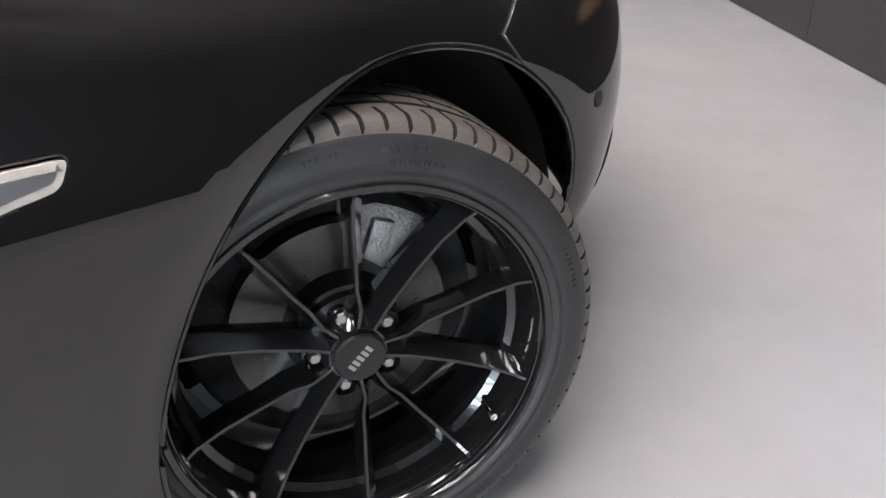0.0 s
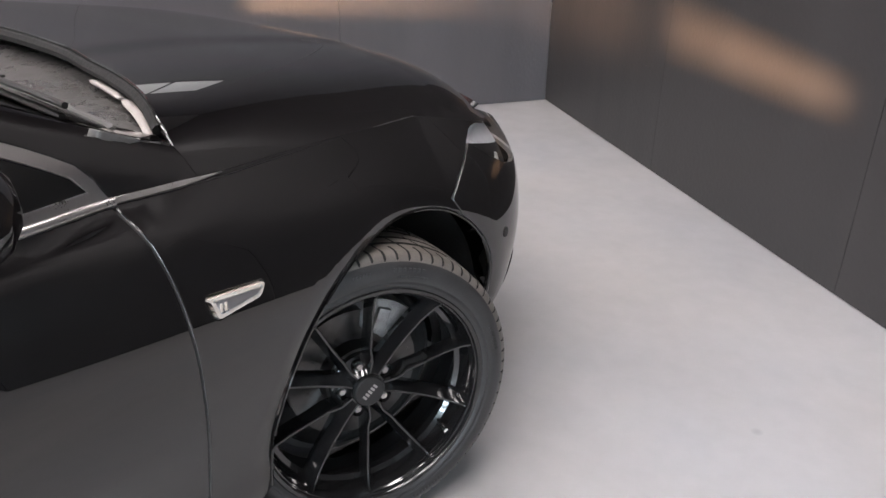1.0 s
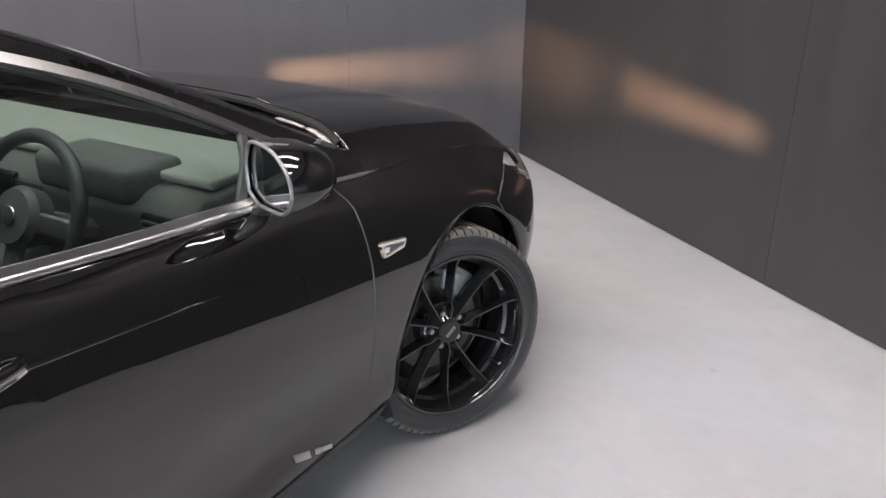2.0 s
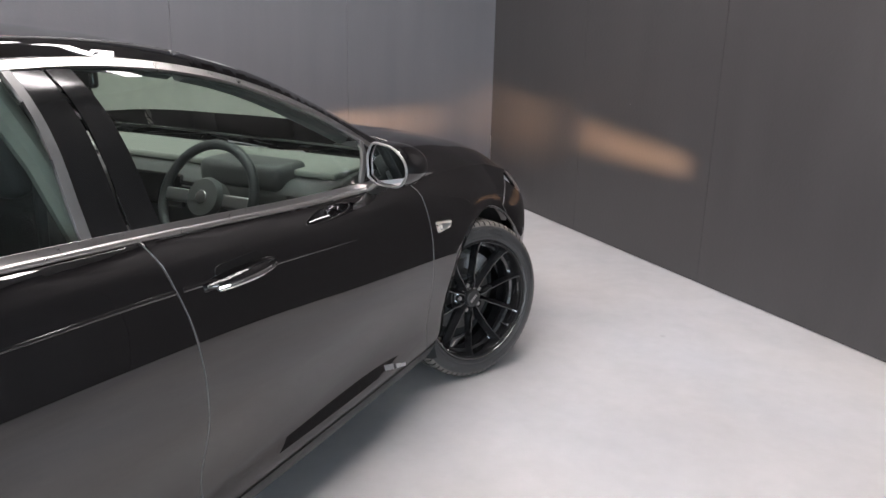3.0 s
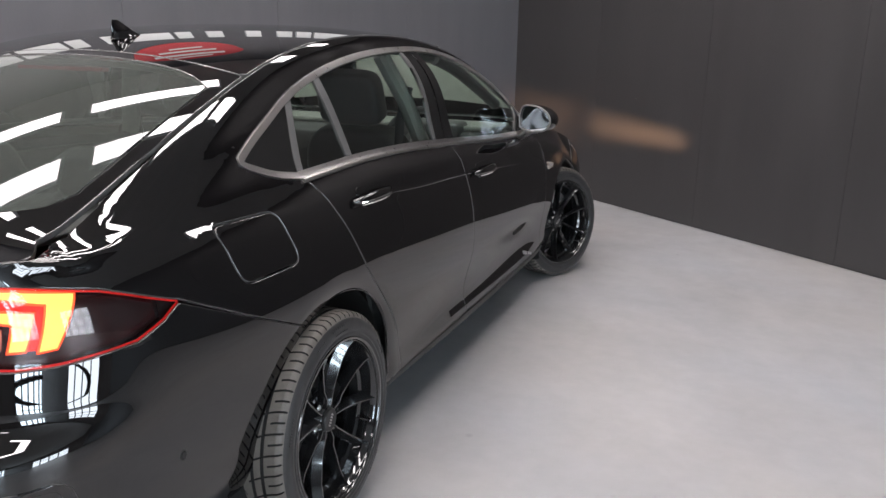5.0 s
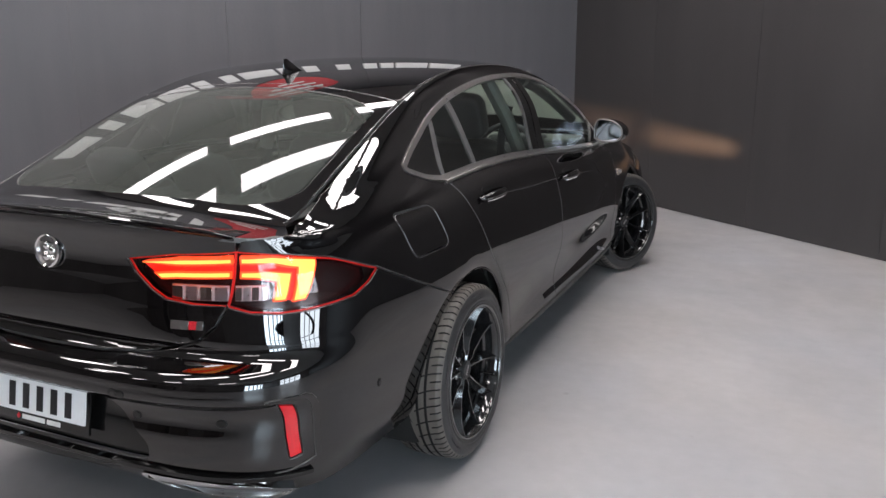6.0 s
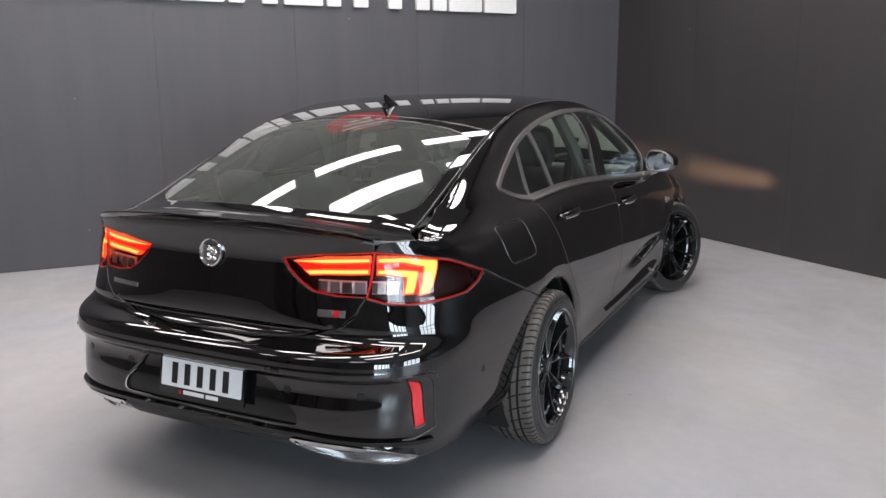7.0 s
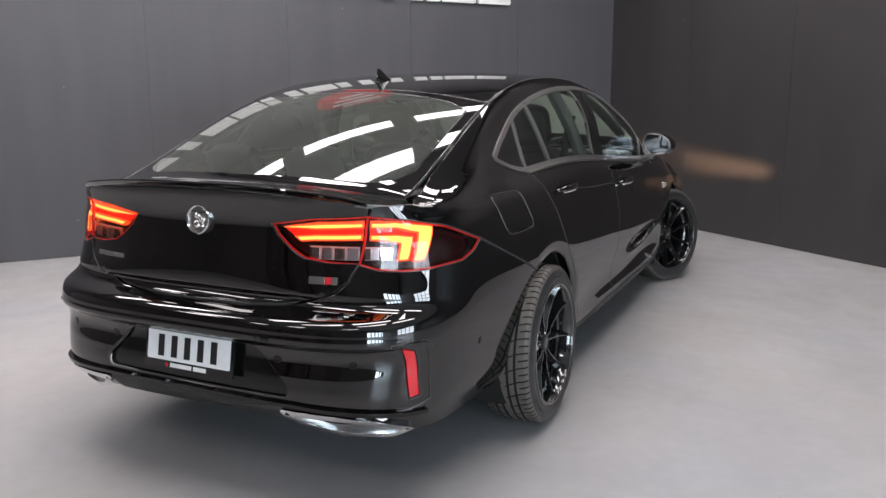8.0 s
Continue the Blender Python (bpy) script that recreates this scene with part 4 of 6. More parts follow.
for sd in (1, -1):
    DOORS[sd] = flank(sd)
    # bright-lit ledge of the crease that carries the waist line on to the wing
    ys = np.linspace(2.392, 3.02, 26)
    cp = [wing(np.array([y]), np.array([float(np.interp(y, [2.380, 2.44, 2.54, 2.60], [0.927, 0.9185, 0.909, float(BON_Z(2.60)) - 0.003]) if y < 2.60 else BON_Z(y) - 0.003)]))[0] for y in ys]
    tube("wing_crease", [(sd * (q[0] - 0.002), q[1], q[2]) for q in cp], [0.0075 * (1 - i / 25) + 0.0008 for i in range(26)], M_PAINT, car, n=14)
    # dark inner shell behind the joints
    inner = [(2.50, 0.20)] + arc(ARC_F, HUB_Z, ARCH_R + 0.012, 200, -20, 30) + [(3.3, 0.2), (3.7, 0.25), (3.7, 0.66)] + [(y, float(BON_Z(y)) - 0.05) for y in np.linspace(3.3, 2.6, 8)]
    inner += [(2.40, 0.88)] + [(x, z - 0.04) for x, z in BELT] + [(-0.3, 0.98), (-0.6, 0.93)]
    inner += [(-0.6, 0.35), (-0.42, 0.33)] + arc(ARC_R, HUB_Z, ARCH_R + 0.012, 188, -20, 30) + [(0.45, 0.20)]
    panel("inner_shell", inner, wing, M_DARK, car, side=sd, off=-0.028, skirt=0, step=0.06)

# soft ledge along the doors, under the handles
CREASE = spl2([(0.25, 0.946), (0.49, 0.929), (0.78, 0.907), (0.96, 0.899), (1.2, 0.886), (1.49, 0.862), (1.85, 0.832), (1.95, 0.823)])
for sd in (1, -1):
    for door, y0, y1, r0, r1 in ((DOORS[sd][0], 1.212, 1.93, 0.0085, 0.0012), (DOORS[sd][1], 0.26, 1.188, 0.003, 0.0085)):
        ys = np.linspace(y0, y1, 30)
        cp = side(ys, CREASE(ys))
        tube("door_crease", [(sd * (q[0] - 0.75 * r), q[1], q[2]) for q, r in zip(cp, np.linspace(r0, r1, 30))], list(np.linspace(r0, r1, 30)), M_PAINT, door, n=14)

# ---- glass and trim of the side windows ----
IN = [tuple(p) for p in inset(DLO, 0.0175)]


def band(y_lo, y_hi):
    """The window area between two slanting lines given at the waist and at the roof."""
    def cut(poly, y0, y1, keep_front):
        (zb, zt) = (1.03, 1.37)
        out = []
        f = lambda p: (p[0] - (y0 + (y1 - y0) * (p[1] - zb) / (zt - zb))) * (1 if keep_front else -1)
        for a, b in zip(poly, poly[1:] + poly[:1]):
            fa, fb = f(a), f(b)
            if fa >= 0:
                out.append(a)
            if (fa >= 0) != (fb >= 0):
                t = fa / (fa - fb)
                out.append((a[0] + (b[0] - a[0]) * t, a[1] + (b[1] - a[1]) * t))
        return out
    p = IN
    if y_lo:
        p = cut(p, *y_lo, True)
    if y_hi:
        p = cut(p, *y_hi, False)
    return p


for sd in (1, -1):
    panel("window_chrome", DLO, side, M_CHROME, car, holes=[IN], side=sd, off=0.004, gap=0.0005, skirt=0.01, step=0.02, label="satin chrome window surround")
    for nm, lo, hi, ma, off in (("quarter_trim", None, (0.055, 0.252), M_GLOSS, 0.0), ("quarter_window", (0.08, 0.277), (0.340, 0.362), M_SIDEGLASS, -0.004),
                           ("rear_door_window", (0.372, 0.394), (1.02, 0.985), M_SIDEGLASS, -0.004), ("pillar_trim", (1.045, 1.005), (1.141, 1.077), M_GLOSS, 0.0),
                           ("pillar_trim", (1.151, 1.087), (1.233, 1.143), M_GLOSS, 0.0), ("front_door_window", (1.235, 1.145), (2.10, 2.25), M_SIDEGLASS, -0.004),
                           ("mirror_base", (2.125, 2.275), None, M_GLOSS, 0.0)):
        ob = panel(nm, band(lo, hi), side, ma, car, side=sd, off=off, gap=0.0, skirt=0.004)
        if ma is M_SIDEGLASS:
            ob.visible_shadow = False
    for nm, lo, hi in (("window_divider", (0.055, 0.252), (0.08, 0.277)), ("window_divider", (0.340, 0.362), (0.372, 0.394)), ("window_seal", (1.02, 0.985), (1.045, 1.005)),
                       ("window_seal", (2.10, 2.25), (2.125, 2.275))):
        panel(nm, band(lo, hi), side, M_SEAL, car, side=sd, off=0.003, gap=0.0, skirt=0.01)
    # door waist strip in bright metal
    # Chrome sliver on the painted wing, added for the highlight along its crease.
    tip = curve2([(2.58, 0.9075), (2.50, 0.9155), (2.43, 0.9225), (2.388, 0.9285)], 4)
    panel("crease_highlight", tip + [(2.388, 0.9205), (2.43, 0.9155), (2.50, 0.9095)], wing, M_CHROME, car, side=sd, off=0.007, gap=0.0, skirt=0.01, step=0.02, label="satin chrome sliver added for the highlight on the wing crease")
    ys = np.linspace(2.386, 0.06, 140)
    sp = side(ys, np.interp(ys, *zip(*BELT[::-1])) - 0.0035)
    tube("waist_strip", [(sd * (p[0] + 0.0025), p[1], p[2]) for p in sp], 0.0078, M_CHROME, car, "satin chrome waist strip", n=14)

# ---- upper skin ----
def edge_x(y, d=0.0):
    return float(RAIL_X(y)) - d


def between(y0, y1, d=0.0, n=14):
    """Upper skin between two stations, to its side edges."""
    r = [(edge_x(y, d), y) for y in np.linspace(y0, y1, n)]
    return r + [(-x, y) for x, y in r[::-1]]


BON_BACK = [(0.834, 2.545), (0.815, 2.535), (0.785, 2.530)] + curve2([(0.738, 2.545), (0.66, 2.578), (0.56, 2.605), (0.3, 2.645), (0.0, 2.66)], 6)
front_edge = curve2([(0.0, 3.74), (0.3, 3.72), (0.55, 3.665), (0.672, 3.575), (0.750, 3.482), (0.797, 3.385)], 5) + [tuple(wing(np.array([s]), np.array([z]), False)[0, :2]) for s, z in WING_TIP]
rail_front = [(float(BON_X(y)), y) for y in np.linspace(3.17, 2.56, 10)]
half = front_edge + rail_front + BON_BACK
bonnet = panel("bonnet", half + [(-x, y) for x, y in half[::-1]], bonnet_skin, M_PAINT, car, step=0.025, skirt=0.008, edge=False)
WS_LOW = curve2([(0.755, 2.445), (0.727, 2.466), (0.624, 2.482), (0.3, 2.515), (0.0, 2.525)], 5)
WS_TOP = curve2([(0.0, 1.60), (0.3, 1.58), (0.55, 1.53), (0.645, 1.50)], 5)
ws = [(edge_x(y, 0.018), y) for y in np.linspace(2.43, 1.52, 12)]
wsh = WS_TOP[:-1] + ws[::-1] + WS_LOW[1:]
windscreen = panel("windscreen", wsh + [(-x, y) for x, y in wsh[::-1]][1:-1], top, M_WINDSCREEN, car, off=-0.004, skirt=0.004, step=0.05)
windscreen.visible_shadow = False
RG_TOP = curve2([(0.0, 0.045), (0.3, 0.035), (0.5, 0.0), (0.575, -0.04)], 5)
RG_LOW = curve2([(0.575, -0.62), (0.5, -0.685), (0.3, -0.725), (0.0, -0.74)], 5)
rgs = [(edge_x(y, 0.05), y) for y in np.linspace(-0.04, -0.62, 10)]
rgh = RG_TOP + rgs[1:-1] + RG_LOW
rgf = rgh + [(-x, y) for x, y in rgh[::-1]][1:-1]
rear_glass = panel("rear_window", rgf, glass, M_REARGLASS, car, off=-0.003, skirt=0.004)
rear_glass.visible_shadow = False
roof_r = [(edge_x(y), y) for y in np.linspace(1.53, 0.09, 14)]
RT = curve2([(0.0, 0.10), (0.35, 0.09), (0.60, 0.075)], 5)
rh = WS_TOP + roof_r + RT[::-1]
roof = panel("roof", rh + [(-x, y) for x, y in rh[::-1]][1:-1], top, M_PAINT, car)
DECK = [(x, float(side(np.array([s_of(x, z)]), np.array([z]))[0, 1])) for x, z in LID_TOP]
dke = [tuple(side(np.array([s_y(y, float(RAIL_Z(y)))]), np.array([float(RAIL_Z(y))]))[0, :2]) for y in np.linspace(0.07, -0.88, 18)]
dk = RT + [(x - 0.004, y) for x, y in dke] + DECK
hatch = panel("tailgate", dk + [(-x, y) for x, y in dk[::-1]][1:-1], top, M_PAINT, car, holes=[rgf], step=0.02)

# ---- rear ----
LAMP_IN = TAIL_TOP_IN + TAIL_BOT_IN[1:]
LAMP_OUT = TAIL_TOP + TAIL_BOT
lid_lo = LID + [LAMP_IN[-1]] + TAIL_BOT_IN[::-1] + TAIL_TOP_IN[::-1][1:] + LID_UP[1:] + rear_pts(LID_TOP)
lid_full = lid_lo[:-1] + mirror_s(lid_lo[::-1])[:-1]
panel("tailgate_lower", lid_full, side, M_PAINT, hatch, step=0.014)

RECESS = rounded(rear_pts([(0.40, 0.385), (0.40, 0.425), (0.27, 0.545), (-0.27, 0.545), (-0.40, 0.425), (-0.40, 0.385)]), 0.03)
REFL = rounded(rear_pts([(0.754, 0.56), (0.785, 0.548), (0.795, 0.395), (0.772, 0.388)]), 0.008)
low_edge = [(-0.350, 0.272), (-0.55, 0.262), (s_of(0.80, 0.3), 0.250)] + rear_pts([(0.6, 0.262), (0.3, 0.29), (0.0, 0.300)])
right = [p for p in ARCH_B2[::-1]]
outline = right + JOINT_R[1:] + TAIL_BOT[::-1][1:] + LID[::-1][1:]
outline = outline + mirror_s(outline[::-1])[1:]
lower = low_edge + mirror_s(low_edge[::-1])[1:]
outline = outline + lower[::-1]
bumper = panel("rear_bumper", outline, side, M_PAINT, car, holes=[RECESS, REFL, mirror_s(REFL)], step=0.014)
panel("plate_recess", RECESS, side, M_GLOSS, bumper, off=-0.02, gap=-0.003, skirt=0)

# tail lamps: dark housing, lit bars and a red lens
def lamp_poly(a, b, z0, z1):
    return rear_pts([(a, z0), (b, z0), (b, z1), (a, z1)])


for mir in (False, True):
    f = mirror_s if mir else (lambda p: p)
    lamp = new("tail_lamp")
    lamp.parent = car
    tagged(lamp, "lit red and amber tail lamp with smoked clear lower lens")
    for inner, poly in ((True, LAMP_IN), (False, LAMP_OUT)):
        panel("housing", f(poly), side, M_LAMPBASE, lamp, off=-0.035, gap=0.0, skirt=0, step=0.02)
        panel("red_rim", f(poly), side, M_TAILRED, lamp, off=-0.006, gap=0.0, skirt=0.004, step=0.02, holes=[f([tuple(p) for p in inset(poly, 0.0026)])], label="glowing red outline of the lamp")
        panel("lens", f(poly), side, M_SMOKE, lamp, off=-0.002, gap=0.002, skirt=0.012, step=0.02)
    # upper and lower light bars, then the hook that turns down
    bars = [
        ("light_bar", rear_pts([(0.335, 0.931), (0.45, 0.945), (0.607, 0.952), (0.607, 0.934), (0.45, 0.927)])),
        ("light_bar", rear_pts([(0.375, 0.905), (0.45, 0.912), (0.604, 0.917), (0.604, 0.898), (0.45, 0.893), (0.40, 0.888)])),
        ("light_bar", rear_pts([(0.627, 0.952), (0.70, 0.953), (0.780, 0.938), (0.776, 0.825), (0.750, 0.822), (0.754, 0.918), (0.70, 0.932), (0.627, 0.933)])),
        ("light_bar", rear_pts([(0.627, 0.916), (0.70, 0.915), (0.745, 0.907), (0.737, 0.828), (0.708, 0.828), (0.714, 0.884), (0.67, 0.895), (0.627, 0.897)])),
    ]
    for poly in (rear_pts([(0.335, 0.929), (0.45, 0.943), (0.607, 0.950), (0.604, 0.898), (0.45, 0.893), (0.40, 0.888)]),
                 rear_pts([(0.627, 0.950), (0.70, 0.951), (0.778, 0.936), (0.774, 0.827), (0.708, 0.830), (0.714, 0.884), (0.67, 0.895), (0.627, 0.897)])):
        panel("light_guide", f(poly), side, M_GUIDE, lamp, off=-0.024, gap=0.0, skirt=0.008, step=0.02, label="red glowing guide behind the bars")
    for nm, poly in bars:
        bar = panel(nm, f(poly), side, M_HALO, lamp, off=-0.014, gap=0.0, skirt=0.02, step=0.02, label="glowing orange light bar")
        panel("bar_core", f([tuple(p) for p in inset(poly, 0.005)]), side, M_AMBER, bar, off=-0.012, gap=0.0, skirt=0.003, step=0.02, label="bright amber core")
    for a, b in ((0.425, 0.597), (0.612, 0.698)):
        panel("reflector_bowl", f(lamp_poly(a, b, 0.830, 0.876)), side, M_LAMPSILVER, lamp, off=-0.026, gap=0.002, skirt=0.008, step=0.02)
        for k in range(4):
            x0 = a + (b - a) * (k + 0.12) / 4
            panel("reflector_facet", f(lamp_poly(x0, x0 + (b - a) * 0.19, 0.834, 0.870)), side, M_RIMTRIM if k % 2 else M_BRIGHT, lamp, off=-0.02, gap=0.0, skirt=0.006, step=0.03)

# reflectors in the bumper corners, with a dark slot and a fin
for mir in (False, True):
    f = mirror_s if mir else (lambda p: p)
    panel("reflector", f([tuple(p) for p in inset(REFL, 0.004)]), side, M_REFLECTOR, bumper, off=-0.003, gap=0.0, step=0.02, label="bright red bumper reflector")
    panel("reflector_slot", f(REFL), side, M_DARK, bumper, off=-0.02, gap=-0.003, skirt=0, step=0.03)
    fin = rear_pts([(0.803, 0.57), (0.808, 0.568), (0.812, 0.375), (0.77, 0.352), (0.55, 0.342), (0.55, 0.336), (0.775, 0.344), (0.817, 0.37), (0.816, 0.572), (0.808, 0.580), (0.74, 0.578), (0.74, 0.574)])
    panel("bumper_fin", f(fin), side, M_PAINT, bumper, off=0.005, gap=0.0, skirt=0.01, step=0.02)
    pts = rear_pts([(0.37, 0.350), (0.56, 0.345), (0.68, 0.330), (0.755, 0.275), (0.70, 0.250), (0.54, 0.258), (0.44, 0.295)])
    ex = rounded(pts, 0.02)
    e = panel("exhaust_trim", f(ex), side, M_BRIGHT, bumper, holes=[f([tuple(p) for p in inset(ex, 0.015)])], off=0.014, gap=0.0, skirt=0.04, step=0.015, label="bright chrome exhaust surround")
    panel("exhaust_mouth", f([tuple(p) for p in inset(ex, 0.014)]), side, M_RIMTRIM, bumper, off=0.002, gap=0.0, skirt=0.0, step=0.03)
    mouth = rounded(rear_pts([(0.50, 0.330), (0.58, 0.327), (0.62, 0.312), (0.58, 0.303), (0.52, 0.308)]), 0.012)
    panel("exhaust_hole", f(mouth), side, M_DARK, bumper, off=0.004, gap=0.0, skirt=0.004, step=0.03)

# lower lip of the bumper and the parking sensors
lip = rear_pts([(0.80, 0.345), (0.6, 0.362), (0.42, 0.372), (0.2, 0.375), (0.0, 0.376)])
lip = lip + mirror_s(lip[::-1])[1:]
panel("bumper_lip", lip + [(s, z - 0.012) for s, z in lip[::-1]], side, M_GLOSS, bumper, off=0.016, gap=0.0, skirt=0.02, step=0.02)
valance = rear_pts([(0.38, 0.362), (0.0, 0.368)])
panel("valance", valance + mirror_s(valance[::-1])[1:] + mirror_s(rear_pts([(0.0, 0.30), (0.38, 0.29)]))[1:] + rear_pts([(0.0, 0.30), (0.38, 0.29)])[::-1][1:], side, M_PLASTIC, bumper, off=0.004, gap=0.0)


def disc_on(name, s, z, r, material, parent, off=0.002):
    pts = [(s + r * math.cos(a), z + r * math.sin(a)) for a in np.linspace(0, 2 * math.pi, 20, endpoint=False)]
    return panel(name, pts, side, material, parent, off=off, gap=0.0, skirt=0.004, step=0.02)


for mir in (False, True):
    f = (lambda s: 2 * SR - 2 * LR - s) if mir else (lambda s: s)
    for s0, z0 in ((s_y(-0.584, 0.505), 0.505), (s_of(0.62, 0.5), 0.51), (s_of(0.36, 0.5), 0.51)):
        disc_on("parking_sensor", f(s0), z0, 0.013, M_PLASTIC, bumper, 0.001)
        disc_on("sensor_eye", f(s0), z0, 0.0095, M_GLOSS, bumper, 0.003)
for dx in (-0.012, 0.012):
    disc_on("tow_emblem", s_of(0.33 + dx, 0.6), 0.585, 0.012, M_GLOSS, bumper, 0.002)

# number plate with its frame; characters are plain bars
plate = new("number_plate")
plate.parent = car
tagged(plate, "white number plate with dark bars in a black frame")
plate.matrix_world = pose(0.0, -1.084, 0.496, -10, 0, 0)
fr = bmesh.new()
box_bm(fr, -0.196, 0.196, -0.004, 0.006, -0.076, 0.074, 0.004)
part("plate_frame", fr, M_GLOSS, plate)
prism("plate_face", rounded([(-0.183, -0.048), (0.183, -0.048), (0.183, 0.056), (-0.183, 0.056)], 0.006), -0.0065, -0.004, M_PLATE, plate)
for k in range(5):
    x0 = -0.142 + k * 0.0585
    prism("character_bar", [(x0 + 0.009, -0.035), (x0 + 0.035, -0.035), (x0 + 0.035, 0.041), (x0 + 0.009, 0.041)], -0.0085, -0.0065, M_INK, plate)
for k, (x0, w) in enumerate(((-0.078, 0.095), (0.026, 0.055))):
    prism("dealer_bar", [(x0, -0.070), (x0 + w, -0.070), (x0 + w, -0.056), (x0, -0.056)], -0.0055, -0.004, M_WHITE, plate)
prism("dealer_mark", [(-0.102, -0.064), (-0.094, -0.054), (-0.086, -0.064), (-0.094, -0.072)], -0.0055, -0.004, M_RED, plate)
cu = bpy.data.curves.new("place_names", "FONT")
cu.body, cu.size, cu.align_x, cu.extrude = "HASTINGS & NAPIER", 0.0125, "CENTER", 0.0004
cu.materials.append(M_WHITE)
tx = new("place_names", cu)
tx.parent = plate
tx.matrix_local = pose(0, -0.005, 0.060, 90, 0, 0)

# round badge on the tailgate: a ring and a plain relief
badge = new("badge")
badge.parent = hatch
ep = side(np.array([s_of(0.0, 0.945)]), np.array([0.945]))[0]
badge.matrix_world = pose(0.0, float(ep[1]) - 0.004, 0.938, -8, 0, 0)
lathe("badge_ring", [(-0.002, 0.042), (0.008, 0.043), (0.011, 0.047), (0.008, 0.051), (-0.002, 0.052)], M_BRIGHT, badge, n=48, m=Matrix.Rotation(radians(-90), 4, "Z"), closed=True)
lathe("badge_field", [(0.0, 0.0001), (0.002, 0.043)], M_CHROME, badge, n=32, m=Matrix.Rotation(radians(-90), 4, "Z"))
for px, pz, rr in ((-0.010, -0.018, 0.015), (0.014, 0.002, 0.014), (-0.008, 0.014, 0.013), (0.016, -0.020, 0.010)):
    lathe("badge_relief", [(0.002, rr), (0.006, rr * 0.8), (0.009, rr * 0.3), (0.0095, 0.0001)], M_BRIGHT, badge, n=14, m=Matrix.Translation((px, 0, pz)) @ Matrix.Rotation(radians(-90), 4, "Z"))
# model marks as plain bars
for nm, x0, w, z0, h, ma in (*(("script_bar", -0.52 + 0.0172 * k, 0.0125, 0.772, 0.015, M_CHROME) for k in range(9)), ("mark_bar", 0.442, 0.052, 0.755, 0.022, M_CHROME), ("mark_bar", 0.497, 0.02, 0.755, 0.022, M_RED), ("mark_bar", 0.519, 0.017, 0.755, 0.022, M_CHROME)):
    poly = rear_pts([(x0, z0), (x0 + w, z0), (x0 + w, z0 + h), (x0, z0 + h)]) if x0 > 0 else mirror_s(rear_pts([(-x0, z0), (-x0 - w, z0), (-x0 - w, z0 + h), (-x0, z0 + h)]))
    panel(nm, poly, side, ma, hatch, off=0.004, gap=0.0, skirt=0.004, step=0.02)

# deck lip spoiler
sp = bmesh.new()
rows = []
for x in np.linspace(-0.622, 0.622, 61):
    yb = float(np.interp(abs(x), [p[0] for p in DECK[::-1]], [p[1] for p in DECK[::-1]]))
    tp = max(0.03, min(1.0, (0.624 - abs(x)) / 0.07)) ** 0.6
    prof = [(yb + 0.11, -0.003), (yb + 0.08, 0.002), (yb + 0.02, 0.011), (yb - 0.008, 0.017), (yb - 0.016, 0.0165), (yb - 0.018, 0.012), (yb - 0.010, 0.001), (yb + 0.006, -0.010)]
    row = []
    for y, dz in prof:
        yy = max(y, yb + 0.002)
        row.append(sp.verts.new((x, yb + (y - yb) * (tp if y < yb else 1), float(top(np.array([x]), np.array([yy]))[0, 2]) + dz * (tp if dz > 0 else 1))))
    rows.append(row)
for a, b in zip(rows, rows[1:]):
    for j in range(len(a) - 1):
        sp.faces.new((a[j], a[j + 1], b[j + 1], b[j]))
part("spoiler", sp, M_PAINT, hatch, angle=50)

# roof aerial
ya, za = 0.305, float(MID_Z(0.305))
bm = bmesh.new()
rings = []
for t, w, ln, back in ((0.0, 0.030, 0.075, 0.0), (0.008, 0.024, 0.068, -0.004), (0.022, 0.012, 0.052, -0.020), (0.040, 0.006, 0.034, -0.038), (0.054, 0.003, 0.018, -0.052), (0.058, 0.0012, 0.012, -0.056)):
    rings.append([bm.verts.new((w * math.sin(a), ya + back + ln * math.cos(a), za - 0.004 + t + (-0.004 if t == 0 else 0))) for a in np.linspace(0, 2 * math.pi, 20, endpoint=False)])
for a, b in zip(rings, rings[1:]):
    for j in range(20):
        bm.faces.new((a[j], a[(j + 1) % 20], b[(j + 1) % 20], b[j]))
bm.faces.new(rings[-1])
part("aerial", bm, M_PAINT, car, "glossy black shark-fin roof aerial", angle=50)
# stop lamp under the roof edge
box("high_stop_lamp", (-0.17, 0.17, 0.00, 0.03, 1.318, 1.330), M_STOPLAMP, car, bevel=0.003)

